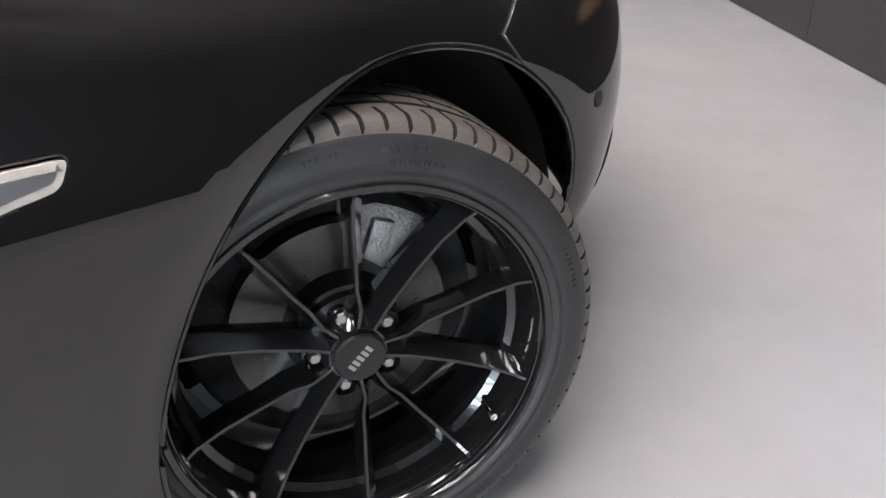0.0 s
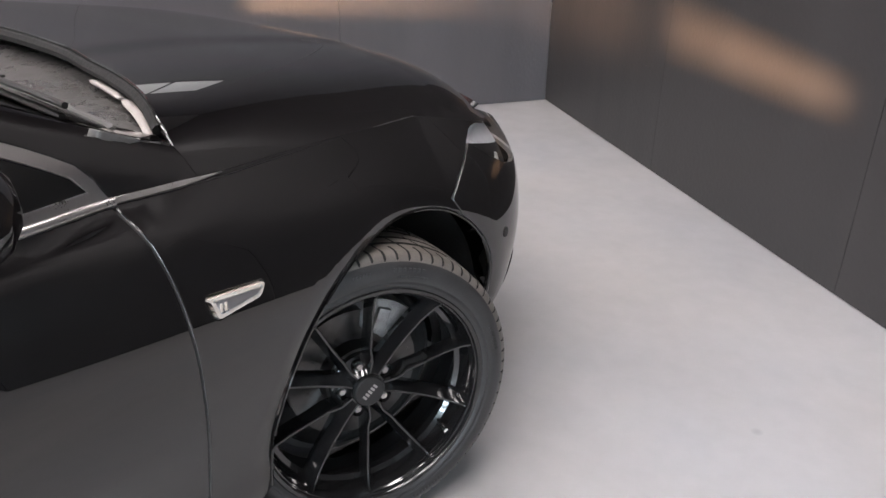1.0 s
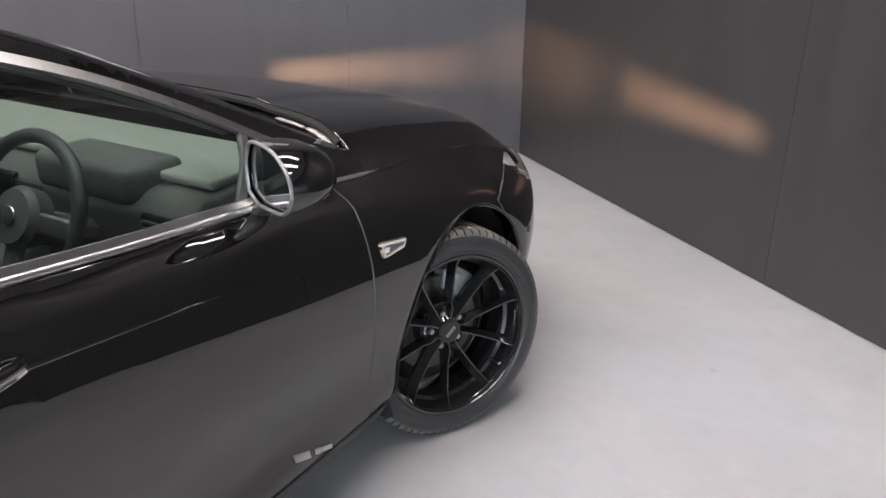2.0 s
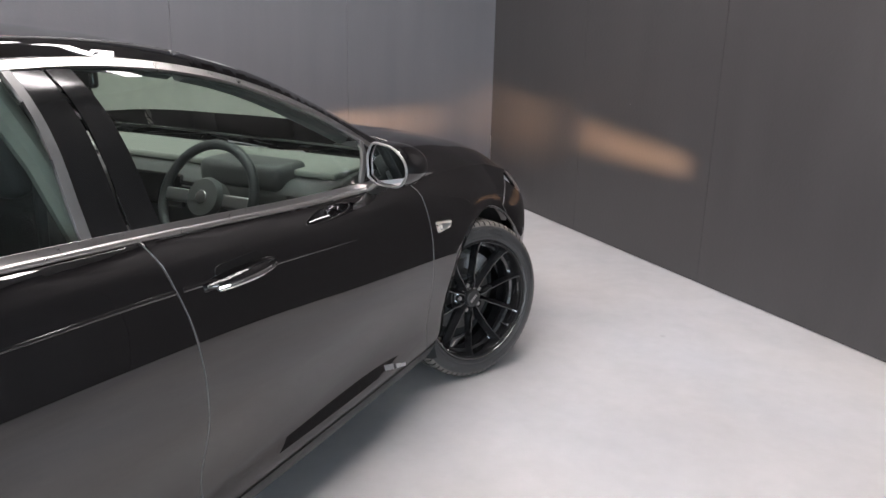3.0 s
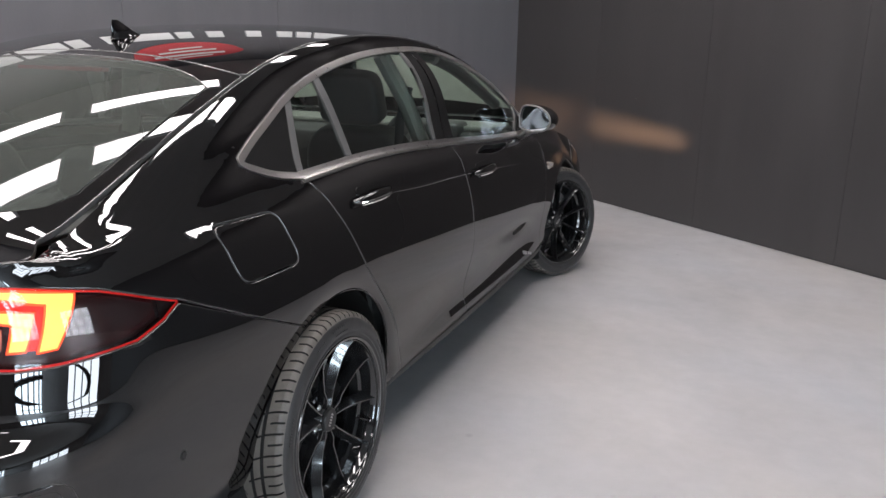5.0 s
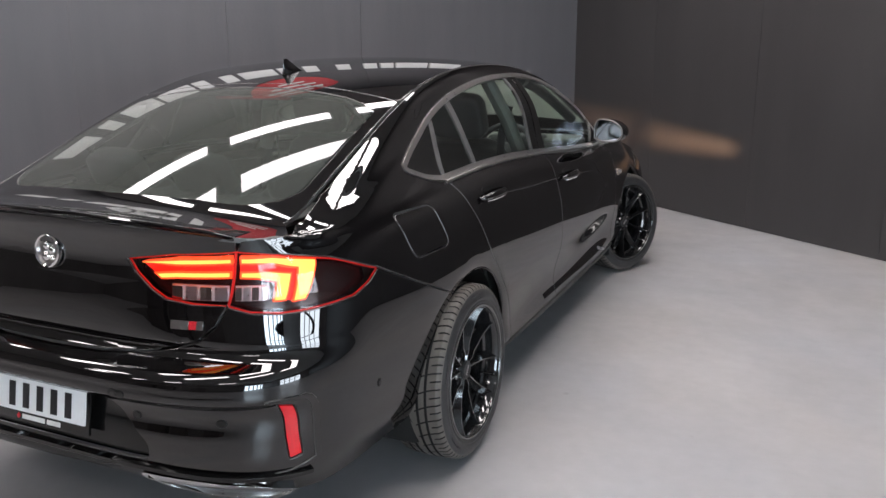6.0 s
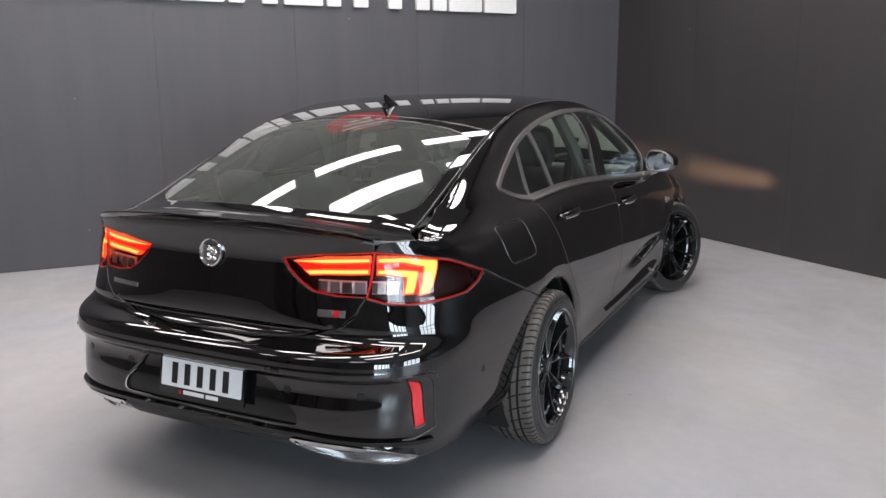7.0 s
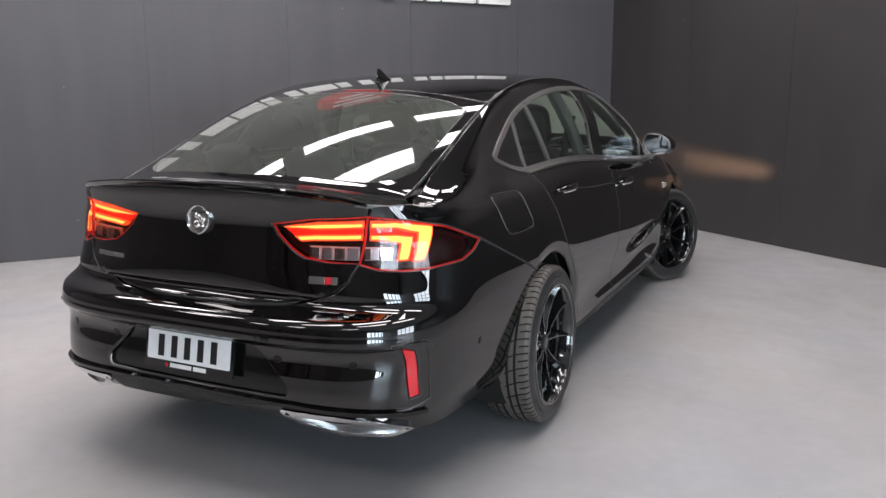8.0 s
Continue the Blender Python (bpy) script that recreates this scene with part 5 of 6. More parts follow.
# ---- side lamps, handles, mirrors ----
for sd in (1, -1):
    mx = Matrix.Diagonal((sd, 1, 1, 1))
    panel("side_indicator", IND, wing, M_INDICATOR, car, side=sd, off=0.006, gap=0.001, skirt=0.012, step=0.012, label="clear side indicator lens in a pale frame")
    lens = panel("indicator_core", [tuple(p) for p in inset(IND, 0.008)], wing, M_RIMTRIM, car, side=sd, off=0.0072, gap=0.0, skirt=0.002, step=0.012)
    for k in range(2):
        y = 2.470 + k * 0.009
        z = 0.7375 - k * 0.001
        panel("indicator_rib", [(y, z - 0.006), (y + 0.004, z - 0.006), (y + 0.007, z + 0.006), (y + 0.003, z + 0.006)], wing, M_INDICATOR, lens, side=sd, off=0.0085, gap=0.0, skirt=0.002, step=0.012)
    for dr, y0, y1, z0 in ((DOORS[sd][0], 1.282, 1.530, 0.877), (DOORS[sd][1], 0.232, 0.478, 0.948)):
        n = 16
        L = y1 - y0
        pts, rad = [], []
        for i in range(n + 1):
            t = i / n
            y = y0 + L * t
            z = z0 - 0.004 + 0.004 * math.sin(math.pi * t) + 0.004 * t
            x = float(side(np.array([y]), np.array([z]))[0, 0])
            pts.append((sd * (x + 0.002 + 0.030 * math.sin(math.pi * min(max(t, 0.0), 1.0)) ** 0.6), y, z))
            rad.append(0.006 + 0.011 * math.sin(math.pi * t) ** 0.55)
        tube("door_handle", pts, rad, M_PAINT, dr, "black door handle with a chrome strip", n=14, flat=1.0)
        tube("handle_strip", [(p[0] + sd * 0.009, p[1], p[2] - 0.008) for p in pts[1:-1]], [0.0055 + 0.004 * math.sin(math.pi * (i + 1) / n) for i in range(n - 1)], M_BRIGHT, dr, "bright chrome handle strip", n=10)
        cup = rounded([(y0 + 0.05, z0 - 0.034), (y1 - 0.05, z0 - 0.034), (y1 - 0.03, z0 + 0.032), (y0 + 0.03, z0 + 0.032)], 0.03)
        panel("handle_cup", cup, side, M_GLOSS, dr, side=sd, off=0.0015, gap=0.0, skirt=0.002, step=0.02)
    # mirror: shell, chrome rim, glass and arm
    mir = new("door_mirror")
    mir.parent = car
    tagged(mir, "black door mirror with a chrome rim")
    mir.matrix_world = pose(sd * 0.962, 2.075, 1.036, 0, 0, -22 * sd)
    out = [(-0.093, -0.052), (-0.094, 0.03), (-0.075, 0.068), (-0.02, 0.077), (0.05, 0.062), (0.094, 0.018), (0.098, -0.012), (0.075, -0.052), (0.0, -0.072), (-0.06, -0.07)]
    cl = curve2([(x * sd, z * 0.86) for x, z in out + out[:1]], 5)[:-1]
    bm = bmesh.new()
    rings = []
    for y, k, dx in ((-0.034, 1.0, 0), (-0.015, 1.03, 0), (0.02, 1.0, 0.0), (0.055, 0.88, -0.004), (0.085, 0.66, -0.010), (0.102, 0.36, -0.018), (0.107, 0.05, -0.02)):
        rings.append([bm.verts.new((x * k + dx * sd, y, z * k)) for x, z in cl])
    for a, b in zip(rings, rings[1:]):
        for j in range(len(cl)):
            bm.faces.new((a[j], a[(j + 1) % len(cl)], b[(j + 1) % len(cl)], b[j]))
    bm.faces.new(rings[-1])
    part("mirror_shell", bm, M_PAINT, mir, angle=60)
    tube("mirror_rim", [(x * 0.985, -0.036, z * 0.985) for x, z in cl], 0.0042, M_MIRTRIM, mir, n=10, closed=True)
    prism("mirror_glass", [(x * 0.93, z * 0.93) for x, z in cl], -0.028, -0.024, M_MIRROR, mir)
    tube("mirror_arm", [(-sd * 0.145, 0.0, -0.105), (-sd * 0.11, 0.005, -0.095), (-sd * 0.06, 0.01, -0.062), (-sd * 0.03, 0.02, -0.04)], [0.03, 0.028, 0.03, 0.03], M_CHROME, mir, n=12, flat=0.6)

# ---- front: lamps, bumper, cowl ----
HL = [(3.305, 0.764), (3.36, 0.716), (3.42, 0.678), (3.50, 0.656), (3.68, 0.632), (3.80, 0.630), (3.88, 0.642), (3.84, 0.692), (3.72, 0.717), (3.60, 0.744), (3.50, 0.772), (3.40, 0.785), (3.345, 0.776)]
HL_HOLE = rounded([(3.62, 0.642), (3.82, 0.636), (3.82, 0.718), (3.62, 0.722)], 0.01)
for sd in (1, -1):
    hl = new("headlamp")
    hl.parent = car
    tagged(hl, "lit headlamp with a clear lens and chrome reflector")
    ln = panel("lens", HL, wing, M_CLEAR, hl, side=sd, gap=0.002, skirt=0.0, step=0.02)
    ln.visible_shadow = False
    panel("reflector", HL, wing, M_LAMPSILVER, hl, side=sd, off=-0.03, gap=0.0, skirt=0.0, step=0.03, holes=[HL_HOLE])
    fo = [ARCH_F[-1], (3.155, 0.669), (3.195, 0.701), (3.303, 0.760), (3.36, 0.712), (3.42, 0.674), (3.50, 0.652), (3.68, 0.628), (3.80, 0.626), (3.9, 0.636), (SF + LF, 0.64), (SF + LF, 0.20), (3.6, 0.20), (3.36, 0.205)] + ARCH_F2[::-1][:-1]
    fb = panel("front_bumper", fo, wing, M_PAINT, car, side=sd)
    pts = [(3.36 + 0.013 * math.cos(a), 0.505 + 0.013 * math.sin(a)) for a in np.linspace(0, 6.28, 18, endpoint=False)]
    panel("parking_sensor", pts, wing, M_PLASTIC, fb, side=sd, off=0.002, gap=0.0, step=0.02)
    grille = rounded([(3.50, 0.27), (3.68, 0.25), (3.70, 0.42), (3.52, 0.36)], 0.02)
    panel("bumper_vent", grille, wing, M_DARK, fb, side=sd, off=0.004, gap=0.0, step=0.03)
    nose = [(3.845, 0.70), (3.885, 0.642), (SF + LF, 0.644), (SF + LF, 0.775), (3.9, 0.755), (3.73, 0.737)]
    panel("nose", nose, wing, M_GLOSS, car, side=sd, step=0.03)
# projectors: a warm lamp behind a slotted shield gives the low, flat beam with its sharp top
for sd, a0, a1, up, dn, lean in ((1, -1.5, 39, -3.0, 2.1, 1.8), (-1, -1, 35, -0.8, 2.4, 0.0)):
    hp = new("beam_projector")
    hp.parent = car
    hp.matrix_world = pose(sd * 0.64, 3.56, 0.668, 0, lean, 0)
    d, w, lift = 0.03, 0.036, 0.02

    def slot(p0, p1, u, v, zc):
        xa, xb = sorted((sd * d * math.tan(radians(p0)), sd * d * math.tan(radians(p1))))
        return xa, xb, zc - d * math.tan(radians(v)), zc - d * math.tan(radians(u))
    s1, s2 = slot(a0, a1, up, dn, 0.0), slot(-27, -6, -3.6, 3.6, lift)
    sh = bmesh.new()
    for q in ((-w, w, -w, s1[2]), (-w, s1[0], s1[2], s1[3]), (s1[1], w, s1[2], s1[3]), (-w, w, s1[3], s2[2]), (-w, s2[0], s2[2], s2[3]), (s2[1], w, s2[2], s2[3]), (-w, w, s2[3], w + lift)):
        box_bm(sh, q[0], q[1], d, d + 0.001, q[2], q[3])
    box_bm(sh, -w, w, -0.02, d, lift / 2 - 0.001, lift / 2 + 0.001)
    for q in ((-w - 0.002, -w, -0.022, d + 0.001, -w, w + lift), (w, w + 0.002, -0.022, d + 0.001, -w, w + lift), (-w, w, -0.022, -0.02, -w, w + lift),
              (-w, w, -0.022, d + 0.001, -w - 0.002, -w), (-w, w, -0.022, d + 0.001, w + lift, w + lift + 0.002)):
        box_bm(sh, *q)
    part("beam_shield", sh, M_SOOT, hp, smooth=False)
    for zc, power, rad in ((0.0, 440.0, 0.002), (lift, 230.0, 0.004)):
        lamp = bpy.data.lights.new("low_beam", "SPOT")
        lamp.energy, lamp.color, lamp.shadow_soft_size = power, (1.0, 0.58, 0.32), rad
        lamp.spot_size, lamp.spot_blend = radians(92), 1.0
        lo = new("low_beam", lamp)
        lo.parent = hp
        lo.matrix_local = pose(0.0, 0.0, zc, 90, 0, 0)
cw = [p for p in BON_BACK[3:]]
bm = bmesh.new()
rows = []
for x in np.linspace(-0.745, 0.745, 61):
    yw, yb = float(np.interp(abs(x), *zip(*WS_LOW[::-1]))), float(np.interp(abs(x), *zip(*cw[::-1])))
    z0, zb = float(top(np.array([x]), np.array([yw]))[0, 2]) - 0.012, float(bonnet_skin(np.array([x]), np.array([yb]))[0, 2])
    rows.append([bm.verts.new((x, yw + 0.004 + t * (yb - yw), z0 + (zb - 0.05 - z0) * min(t, 1) ** 1.6 - 0.01 * max(t - 1, 0))) for t in (0, 0.2, 0.4, 0.6, 0.8, 1.0, 1.4, 2.0)])
for p, q in zip(rows, rows[1:]):
    for k in range(7):
        bm.faces.new((p[k], q[k], q[k + 1], p[k + 1]))
part("cowl", bm, M_COWL, car, "dull grey plastic cowl under the wipers")
for sd in (1, -1):
    panel("pillar_foot", [(0.792, 2.522), (0.742, 2.538), (0.728, 2.480), (0.757, 2.446), (0.784, 2.40), (0.789, 2.46)], top, M_PAINT, car, side=sd, gap=0.001, step=0.02)
    # Dark bar added under the bonnet's edge for the deep shade of the gap.
    ch = [(sd * x, y + 0.002, float(bonnet_skin(np.array([x]), np.array([y]))[0, 2]) - 0.017) for x, y in cw]
    tube("bonnet_gap_shade", ch, 0.0125, M_DARK, car, n=8)
    # pale end caps of the cowl, close under the bonnet's rear corners
    for x0, x1, r in ((0.735, 0.60, 0.011), (0.59, 0.47, 0.008)):
        pts = []
        for x in np.linspace(x0, x1, 9):
            y = float(np.interp(x, *zip(*cw[::-1]))) - 0.012
            pts.append((sd * x, y, float(bonnet_skin(np.array([x]), np.array([y]))[0, 2]) - 0.034))
        tube("cowl_cap", pts, [0.005] + [r] * 7 + [0.005], M_CAP, car, n=10, flat=0.6)
    lip = [tuple(top(np.array([x]), np.array([y + 0.006]))[0] * [sd, 1, 1] + [0, 0, -0.004]) for x, y in WS_LOW]
    tube("screen_seal", lip, 0.006, M_SEAL, car, n=8)
for x0, x1, ya, yb in ((0.64, 0.02, 2.452, 2.475), (-0.02, -0.68, 2.495, 2.43)):
    w_ = new("wiper")
    w_.parent = car
    blade, arm = [], []
    for t in np.linspace(0, 1, 16):
        x, y = x0 + (x1 - x0) * t, ya + (yb - ya) * t
        blade.append(tuple(top(np.array([x]), np.array([y]))[0] + [0, 0, 0.006]))
        if t > 0.3:
            arm.append(tuple(top(np.array([x]), np.array([y + 0.012 + 0.04 * (t - 0.3) ** 2]))[0] + [0, 0, 0.017 - 0.008 * t]))
    tube("blade", blade, 0.006, M_PLASTIC, w_, "black rubber wiper blade", n=8)
    tube("arm", arm, [0.004 + 0.006 * i / len(arm) for i in range(len(arm))], M_PLASTIC, w_, n=8, flat=0.6)
# frame behind the upper skin edges
panel("roof_lining", between(1.52, 0.05, 0.01), top, M_TRIM, car, off=-0.035, gap=0.0, skirt=0, step=0.08)

# ---- wheels ----
def tyre_mesh(tread):
    """A low-profile tyre as a dense ring: its tread with slanting grooves and shoulder sipes, or its sidewalls."""
    if tread:
        prof = [(x, 0.3405 - 0.55 * x * x) for x in np.linspace(-0.088, 0.088, 51)]
        edge = [(0.093, 0.3338), (0.098, 0.330), (0.102, 0.3245), (0.1045, 0.3185)]
        prof = [(-x, r) for x, r in edge[::-1]] + prof + edge
        parts = [prof]
    else:
        half = [(0.1045, 0.3185), (0.1080, 0.3135), (0.1108, 0.307), (0.1132, 0.299), (0.1148, 0.290), (0.1155, 0.2805), (0.1140, 0.2785), (0.1140, 0.2755), (0.1158, 0.2740), (0.1158, 0.2700), (0.1120, 0.2640), (0.108, 0.258), (0.098, 0.254)]
        parts = [half, [(-x, r) for x, r in half[::-1]]]
    n = 1080 if tread else 180
    verts, faces = [], []
    for prof in parts:
        k, base = len(prof), len(verts)
        for i in range(n):
            turn = i / n
            for x, r in prof:
                d, a = 0.0, 2 * math.pi * turn
                if tread:
                    ax = abs(x)
                    a -= 2 * math.pi * (11.0 * ax - 46 * min(ax, 0.106) ** 2 + (0.5 if x < 0 else 0) * min(1, ax / 0.02)) / 36
                    if any(abs(x - g) < 0.0042 for g in (-0.052, -0.019, 0.019, 0.052)):
                        d = 0.006
                    if 0.010 < ax < 0.1035 and i % 30 < 2:
                        d = max(d, 0.006 if ax < 0.1025 else 0.004)
                    if 0.068 < ax < 0.1035 and i % 30 in (15, 16):
                        d = max(d, 0.004)
                verts.append((x, (r - d) * math.cos(a), (r - d) * math.sin(a)))
        for i in range(n):
            for j in range(k - 1):
                p, q = base + i * k + j, base + ((i + 1) % n) * k + j
                faces.append((p, p + 1, q + 1, q))
    return verts, faces


def spoke_bm(ang, lean):
    """One blade from the hub to the rim: a narrow crest set off to one side, a broad sloping face, and a kink near the hub."""
    bm = bmesh.new()
    secs = []
    for r, off, w, depth, x in ((0.034, 6.0, 0.0105, 0.050, 0.062), (0.070, 9.0, 0.0098, 0.050, 0.067), (0.098, 13.5, 0.0096, 0.046, 0.064), (0.14, 15.0, 0.0100, 0.042, 0.068),
                                (0.19, 16.4, 0.0108, 0.042, 0.075), (0.230, 17.2, 0.0118, 0.042, 0.088), (0.242, 17.4, 0.0115, 0.038, 0.096), (0.253, 17.5, 0.010, 0.03, 0.103)):
        a = radians(ang + lean * off)
        er = Vector((0, math.cos(a), math.sin(a)))
        et = Vector((0, -math.sin(a), math.cos(a)))
        c = er * r
        k = lean * w * 0.62
        pts = [(-w, x - depth), (-w, x - (0.028 if lean > 0 else 0.007)), (k - 0.0022, x), (k + 0.0022, x), (w, x - (0.007 if lean > 0 else 0.028)), (w, x - depth)]
        secs.append([bm.verts.new(c + et * t + Vector((h, 0, 0))) for t, h in pts])
    for p, q in zip(secs, secs[1:]):
        for j in range(6):
            bm.faces.new((p[j], p[(j + 1) % 6], q[(j + 1) % 6], q[j]))
    bm.faces.new(secs[0])
    bm.faces.new(secs[-1][::-1])
    bmesh.ops.bevel(bm, geom=[e for e in bm.edges if e.calc_face_angle(0) > 0.5], offset=0.0034, segments=3, profile=0.5, affect="EDGES")
    return bm


def build_wheel():
    w = new("wheel")
    tyre = mesh_ob("tyre", *tyre_mesh(False), M_TYRE, w, "low-profile black tyre with slanting grooves", smooth=True)
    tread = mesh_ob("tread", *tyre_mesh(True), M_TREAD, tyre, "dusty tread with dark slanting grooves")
    # Groove faces take a near-black colour that deepens the shade in them.
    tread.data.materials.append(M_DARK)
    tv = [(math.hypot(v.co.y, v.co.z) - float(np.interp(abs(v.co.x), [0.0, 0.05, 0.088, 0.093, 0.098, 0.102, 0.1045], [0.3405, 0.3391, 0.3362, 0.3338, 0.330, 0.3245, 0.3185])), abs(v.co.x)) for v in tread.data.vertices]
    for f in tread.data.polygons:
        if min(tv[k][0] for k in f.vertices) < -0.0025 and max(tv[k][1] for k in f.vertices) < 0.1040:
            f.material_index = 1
    # raised marks on the sidewall, unreadable
    for a0, cnt, dr, sz in ((80, 7, 0.0, 0.0062), (97, 6, 0.0, 0.004), (78, 12, 0.014, 0.0035), (150, 9, 0.004, 0.005), (215, 12, 0.004, 0.005), (300, 10, 0.004, 0.005), (20, 8, 0.004, 0.005)):
        for k in range(cnt):
            m = Matrix.Rotation(radians(a0 - k * (sz * 340)), 4, "X") @ Matrix.Translation((0.1122 + dr * 0.22, 0.303 - dr, 0))
            box("sidewall_mark", (-0.002, 0.0016, -sz * 0.7, sz * 0.7, -sz * 0.4, sz * 0.5), M_TYRE, tyre, m=m)
    rim = lathe("rim", [(-0.10, 0.258), (-0.10, 0.246), (-0.06, 0.226), (0.02, 0.222), (0.045, 0.226), (0.052, 0.236), (0.080, 0.241), (0.098, 0.246), (0.100, 0.2475), (0.104, 0.2482), (0.1045, 0.2495), (0.1115, 0.251), (0.114, 0.2535), (0.114, 0.260), (0.111, 0.263), (0.104, 0.258)], M_RIM, w, "gloss black ten-spoke alloy rim", n=120)
    for i in range(5):
        for lean in (-1, 1):
            part("spoke", spoke_bm(72 * i + 67, lean), M_RIM, rim, angle=24)
    lathe("hub", [(0.0, 0.075), (0.028, 0.072), (0.034, 0.062), (0.046, 0.050), (0.060, 0.040), (0.060, 0.0001)], M_RIM, rim, n=60)
    cap = lathe("centre_cap", [(0.056, 0.037), (0.068, 0.036), (0.071, 0.033), (0.0705, 0.0001)], M_PLASTIC, rim, "satin black centre cap", n=48)
    for k in range(5):
        bm = bmesh.new()
        box_bm(bm, 0.0705, 0.0717, -0.020 + k * 0.0085, -0.0145 + k * 0.0085, -0.006, 0.006, 0.0006, m=Matrix.Rotation(radians(40), 4, "X"))
        part("cap_mark", bm, M_CHROME, cap, smooth=False)
    for i in range(5):
        a = radians(72 * i + 67 + 36)
        m = Matrix.Translation((0, 0.056 * math.cos(a), 0.056 * math.sin(a)))
        lathe("nut_well", [(0.038, 0.016), (0.050, 0.0165), (0.052, 0.0145), (0.034, 0.012)], M_RIM, rim, n=20, m=m)
        lathe("wheel_nut", [(0.028, 0.0095), (0.048, 0.0095), (0.051, 0.007), (0.051, 0.0001)], M_CHROME, rim, n=6, m=m)
    av = radians(-41)
    lathe("valve", [(0.06, 0.004), (0.082, 0.004), (0.086, 0.0055), (0.098, 0.0055), (0.099, 0.0001)], M_BRIGHT, rim, "bright metal valve cap", n=12, m=Matrix.Translation((0, 0.229 * math.cos(av), 0.229 * math.sin(av))))
    disc = lathe("brake_disc", [(-0.045, 0.085), (-0.045, 0.156), (-0.020, 0.156), (-0.020, 0.085), (0.015, 0.080), (0.016, 0.0001)], M_DISC, w, "worn steel brake disc", n=80)
    cal = bmesh.new()
    secs = []
    for a0 in np.linspace(30, 80, 11):
        k = 1 - abs(a0 - 55) / 25
        r0, r1 = 0.118 - 0.012 * k, 0.176 + 0.016 * min(1, k * 3)
        x1 = -0.006 + 0.014 * min(1, k * 2.5)
        c0, s0 = math.cos(radians(a0)), math.sin(radians(a0))
        secs.append([cal.verts.new((x, r * c0, r * s0)) for x, r in ((-0.07, r0), (x1 - 0.004, r0), (x1, r0 + 0.008), (x1, r1 - 0.012), (x1 - 0.008, r1), (-0.07, r1))])
    for p, q in zip(secs, secs[1:]):
        for j in range(6):
            cal.faces.new((p[j], p[(j + 1) % 6], q[(j + 1) % 6], q[j]))
    cal.faces.new(secs[0])
    cal.faces.new(secs[-1][::-1])
    caliper = part("brake_caliper", cal, M_CAST, w, "rough cast grey brake caliper")
    for a0 in (44, 66):
        box("caliper_piston", (0.004, 0.020, 0.122, 0.176, -0.016, 0.016), M_CAST, caliper, bevel=0.006, m=Matrix.Rotation(radians(a0), 4, "X"))
    lathe("backing_plate", [(-0.06, 0.05), (-0.06, 0.205), (-0.055, 0.21)], M_DARK, w, n=48)
    return w


STEER = 26.0
wheel = build_wheel()
wheel.parent = car
SHRINK = Matrix.Scale(0.985, 4)
wheel.matrix_basis = pose(0.845, 2.880, 0.334, 0, -3, -STEER) @ SHRINK
for m in (pose(-0.836, AX_F, 0.335, 0, 0, 180 - STEER) @ SHRINK, pose(0.862, AX_R - 0.008, 0.335, 17, -1, 0) @ SHRINK, pose(-0.862, AX_R, 0.335, 0, 0, 180) @ SHRINK):
    w2 = copy_thing(wheel, m)
    w2.parent = car
for sd in (1, -1):
    for ay in (ARC_F, ARC_R):
        bm = bmesh.new()
        rings = []
        for a in np.linspace(-25, 205, 40):
            c, s_ = math.cos(radians(a)) * (ARCH_R + 0.008), math.sin(radians(a)) * (ARCH_R + 0.008)
            rings.append([bm.verts.new((sd * x, ay + c * k, HUB_Z + 0.01 + s_ * k)) for x, k in ((0.866, 1.0), (0.85, 1.03), (0.60, 1.05), (0.52, 0.9), (0.50, 0.2))])
        for p, q in zip(rings, rings[1:]):
            for j in range(4):
                bm.faces.new((p[j], p[j + 1], q[j + 1], q[j]))
        part("wheel_liner", bm, M_DARK, car)
    # rolled arch lips
    for edge_pts in (arc(ARC_F, HUB_Z + 0.01, ARCH_R - 0.002, A_F0, -22, 44), ARCH_B + ARCH_B2[1:]):
        pts = [side(np.array([p[0]]), np.array([p[1]]))[0] for p in edge_pts]
        tube("arch_lip", [(sd * (p[0] - 0.004), p[1], p[2]) for p in pts], 0.0042, M_PAINT, car, n=8)
box("underbody", (-0.62, 0.62, -0.75, 3.4, 0.19, 0.26), M_DARK, car, bevel=0.02)

# ---- inside the car ----
def blob(name, dims, bevel, material, parent, label="", m=None):
    return box(name, dims, material, parent, label, bevel=bevel, m=m, seg=4)


def pad(name, mid, half, e, material, parent, m):
    """A stuffed cushion: a box with swollen faces and well rounded edges."""
    bm = bmesh.new()
    rows = []
    f = lambda v: math.copysign(abs(v) ** e, v)
    for i in range(19):
        a = -math.pi / 2 + math.pi * i / 18
        rows.append([bm.verts.new(m @ Vector((mid[0] + half[0] * f(math.cos(a)) * f(math.cos(b)) * (1 - 0.10 * math.sin(a)), mid[1] + half[1] * f(math.cos(a)) * f(math.sin(b)), mid[2] + half[2] * f(math.sin(a)))))
                     for b in np.linspace(0, 2 * math.pi, 36, endpoint=False)])
    for p, q in zip(rows, rows[1:]):
        for j in range(36):
            bm.faces.new((p[j], p[(j + 1) % 36], q[(j + 1) % 36], q[j]))
    bmesh.ops.remove_doubles(bm, verts=bm.verts, dist=1e-5)
    return part(name, bm, material, parent, angle=70)


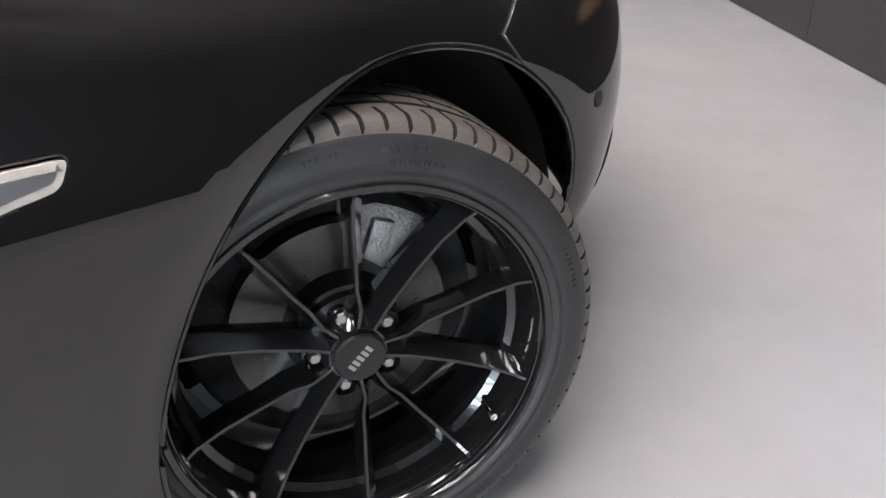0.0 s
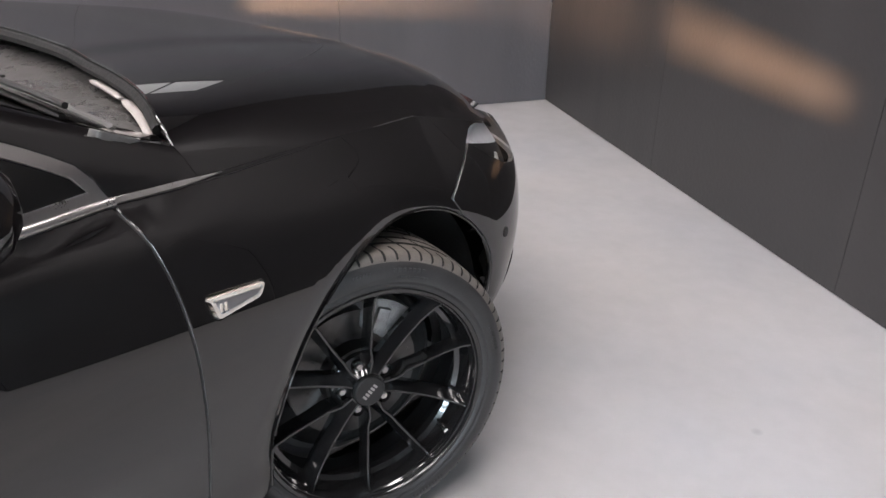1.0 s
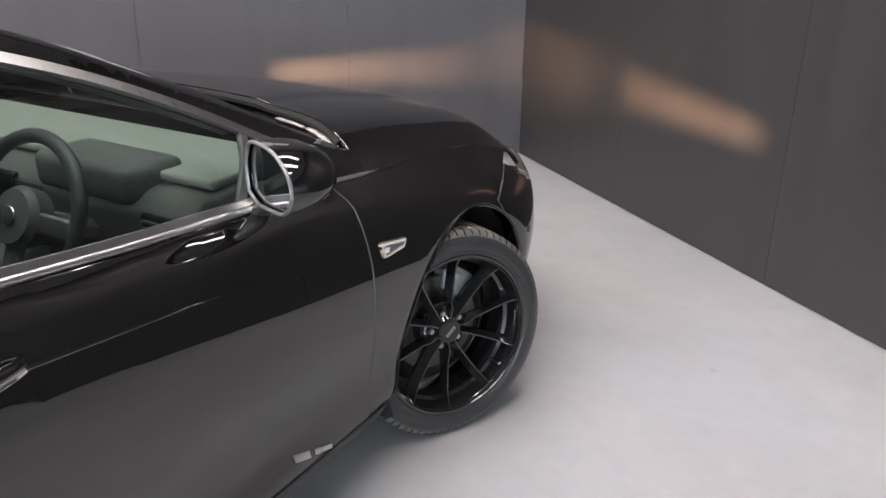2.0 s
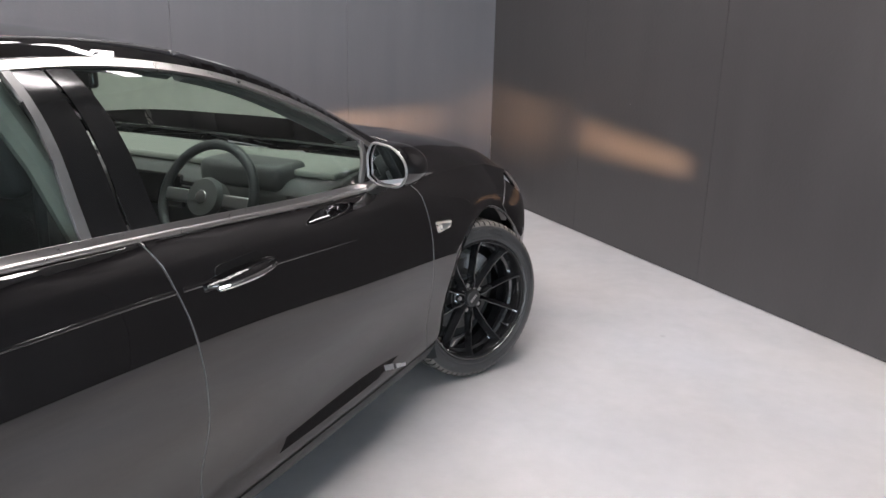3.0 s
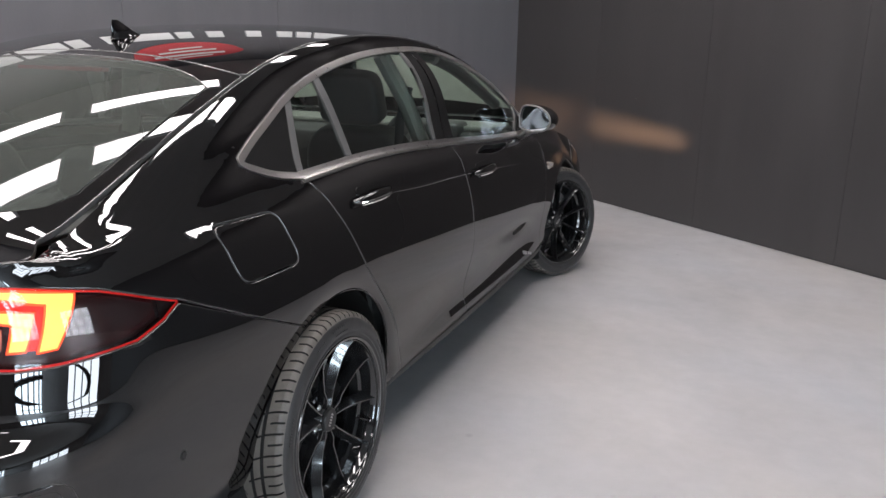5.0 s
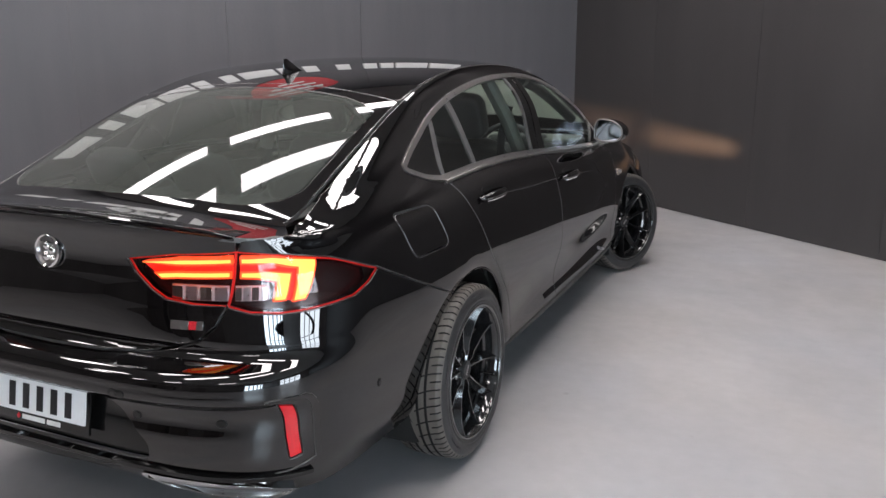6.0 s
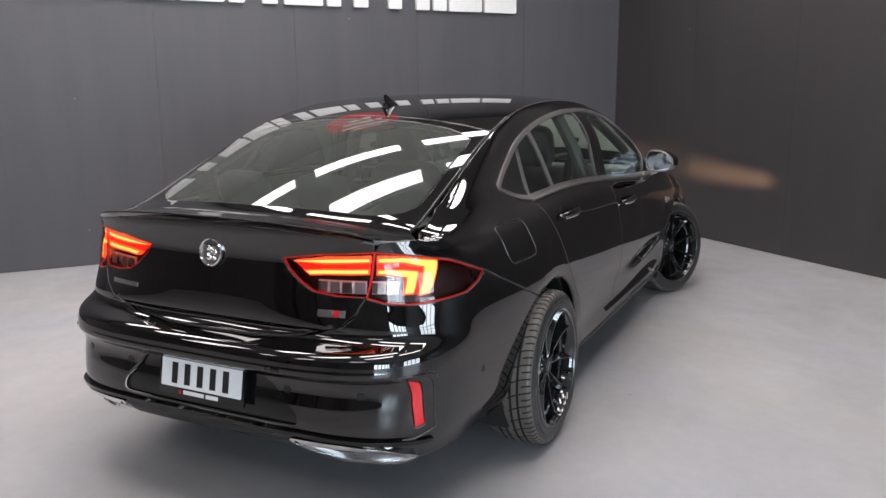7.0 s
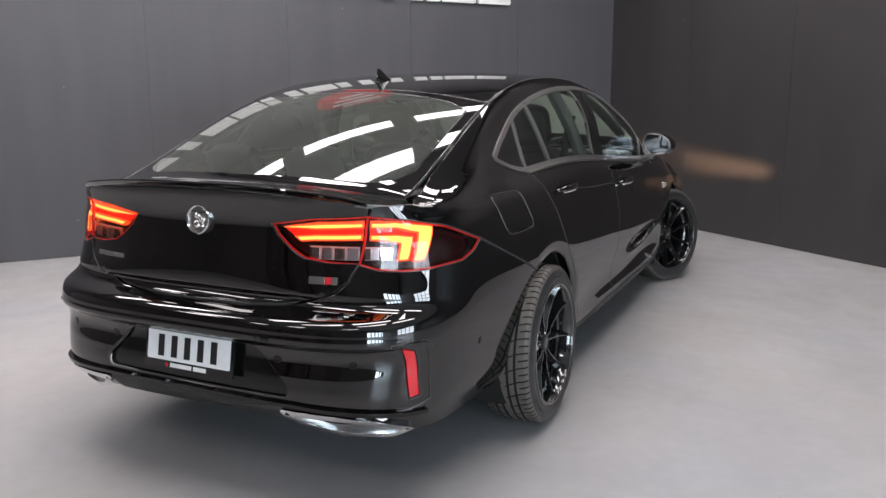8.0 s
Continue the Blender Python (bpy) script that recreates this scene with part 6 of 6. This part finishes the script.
def seat(x, y):
    s_ = new("front_seat")
    s_.parent = car
    s_.matrix_world = pose(x, y, -0.05)
    tagged(s_, "black leather front seat with a headrest")
    blob("cushion", (-0.25, 0.25, -0.05, 0.48, 0.40, 0.55), 0.06, M_SEAT, s_)
    back = Matrix.Translation((0, -0.08, 0.50)) @ Matrix.Rotation(radians(17), 4, "X")
    pad("backrest", (0, 0, 0.30), (0.25, 0.085, 0.335), 0.40, M_SEAT, s_, back)
    for k in (-1, 1):
        blob("bolster", (k * 0.20 - 0.055, k * 0.20 + 0.055, -0.06, 0.10, 0.02, 0.50), 0.045, M_SEAT, s_, m=back)
    pad("headrest", (0, 0.0, 0.765), (0.142, 0.058, 0.112), 0.42, M_SEAT, s_, back)
    for k in (-0.07, 0.07):
        tube("headrest_post", [tuple(back @ Vector((k, 0, 0.57))), tuple(back @ Vector((k, 0, 0.70)))], 0.007, M_BRIGHT, s_)
    return s_


seat(0.41, 1.42)
seat(-0.41, 1.42)
bench = new("rear_bench")
bench.parent = car
tagged(bench, "black leather rear bench with low headrests")
blob("cushion", (-0.66, 0.66, -0.05, 0.45, 0.38, 0.55), 0.06, M_SEAT, bench)
bk = Matrix.Translation((0, -0.05, 0.50)) @ Matrix.Rotation(radians(24), 4, "X")
for k in (-0.42, 0.0, 0.42):
    blob("backrest", (k - 0.205, k + 0.205, -0.07, 0.07, 0.0, 0.56), 0.05, M_SEAT, bench, m=bk)
    pad("headrest", (k, 0.0, 0.62), (0.125, 0.05, 0.075), 0.45, M_SEAT, bench, bk)
blob("parcel_shelf", (-0.60, 0.60, -0.72, -0.22, 0.985, 1.00), 0.006, M_DASH, car)
blob("cabin_floor", (-0.80, 0.80, -0.3, 2.3, 0.25, 0.30), 0.01, M_DARK, car)
blob("boot_tray", (-0.60, 0.60, -0.95, -0.25, 0.45, 0.50), 0.01, M_DARK, car)
# dashboard, with a pale upper pad, vents and screen
dash = new("dashboard")
dash.parent = car
dash.location.y = 0.11
tagged(dash, "dark dashboard with a pale upper pad and screen")
dp = [(2.32, 0.955), (2.15, 0.955), (1.98, 0.935), (1.93, 0.90), (1.95, 0.80), (2.02, 0.70), (2.05, 0.58), (2.32, 0.58)]
bm = bmesh.new()
lo = [bm.verts.new((-0.72, y, z)) for y, z in dp]
hi = [bm.verts.new((0.72, y, z)) for y, z in dp]
bm.faces.new(lo)
bm.faces.new(hi[::-1])
for i in range(len(dp)):
    j = (i + 1) % len(dp)
    bm.faces.new((lo[i], hi[i], hi[j], lo[j]))
bmesh.ops.bevel(bm, geom=list(bm.edges), offset=0.02, segments=3, profile=0.6, affect="EDGES")
part("dash_body", bm, M_DASH, dash)
blob("upper_pad", (-0.70, 0.70, 2.02, 2.32, 0.945, 0.968), 0.01, M_PAD, dash)
blob("screen", (-0.12, 0.12, 1.925, 1.945, 0.80, 0.92), 0.008, M_GLOSS, dash)
blob("binnacle", (0.20, 0.54, 1.93, 2.10, 0.90, 0.99), 0.03, M_DASH, dash)
for x in (-0.62, -0.17, 0.17, 0.62):
    blob("vent", (x - 0.05, x + 0.05, 1.925, 1.95, 0.84, 0.90), 0.008, M_GLOSS, dash)
    for k in range(3):
        box("vent_slat", (x - 0.04, x + 0.04, 1.918, 1.93, 0.853 + k * 0.015, 0.857 + k * 0.015), M_CHROME, dash)
blob("centre_stack", (-0.13, 0.13, 1.55, 2.0, 0.45, 0.72), 0.04, M_DASH, dash)
# steering wheel
sw = new("steering_wheel")
sw.parent = car
tagged(sw, "black leather three-spoke steering wheel")
sw.matrix_world = pose(0.37, 1.89, 0.895, 90 - 24, 0, 0)
tube("wheel_rim", [(0.182 * math.cos(a), 0.182 * math.sin(a), 0) for a in np.linspace(0, 2 * math.pi, 48, endpoint=False)], 0.0165, M_SEAT, sw, n=12, closed=True)
lathe("airbag_cover", [(-0.03, 0.065), (0.01, 0.07), (0.028, 0.06), (0.034, 0.0001)], M_DASH, sw, n=32, m=Matrix.Rotation(radians(-90), 4, "Y"))
lathe("wheel_badge", [(0.034, 0.022), (0.037, 0.02), (0.038, 0.0001)], M_CHROME, sw, n=24, m=Matrix.Rotation(radians(-90), 4, "Y"))
for x0, x1, y0, y1 in ((-0.17, -0.05, -0.022, 0.022), (0.05, 0.17, -0.022, 0.022), (-0.025, 0.025, -0.17, -0.05)):
    blob("wheel_spoke", (x0, x1, y0, y1, -0.012, 0.010), 0.008, M_CHROME if y1 > 0 else M_DASH, sw)
tube("column", [(0.37, 1.80, 0.87), (0.37, 2.02, 0.77)], 0.04, M_DASH, dash)
# mirror on the windscreen, pillars' inner trim, door cards, belts
blob("inner_mirror", (-0.12, 0.12, 1.70, 1.73, 1.245, 1.305), 0.015, M_GLOSS, car)
for sd in (1, -1):
    card = [(2.30, 0.90), (1.30, 0.95), (1.25, 0.60), (1.25, 0.32), (2.35, 0.32)]
    panel("door_card", card, side, M_DASH, DOORS[sd][0], side=sd, off=-0.09, gap=0.0, step=0.08)
    panel("card_top", [(2.30, 0.925), (1.22, 0.985), (1.22, 0.955), (2.30, 0.895)], side, M_TRIM, DOORS[sd][0], side=sd, off=-0.075, gap=0.0, step=0.05)
    panel("door_card", [(1.10, 0.97), (0.20, 1.0), (0.45, 0.55), (0.55, 0.32), (1.15, 0.32)], side, M_DASH, DOORS[sd][1], side=sd, off=-0.09, gap=0.0, step=0.08)
    for y0, y1 in ((2.20, 1.56), (1.52, 0.1)):
        pts = [(sd * (float(RAIL_X(y)) - 0.035), y, float(RAIL_Z(y)) - 0.045) for y in np.linspace(y0, y1, 14)]
        tube("pillar_lining", pts, 0.028, M_DASH, car, n=10)
    tube("pillar_lining", [(sd * 0.755, 1.10, 0.98), (sd * 0.69, 1.05, 1.18), (sd * 0.61, 0.99, 1.36)], 0.04, M_PAD, car, n=10, flat=0.8)
    tube("seat_belt", [(sd * 0.70, 1.05, 1.24), (sd * 0.66, 1.06, 1.10), (sd * 0.64, 1.07, 0.80)], 0.02, M_SEAT, car, n=8, flat=0.25)
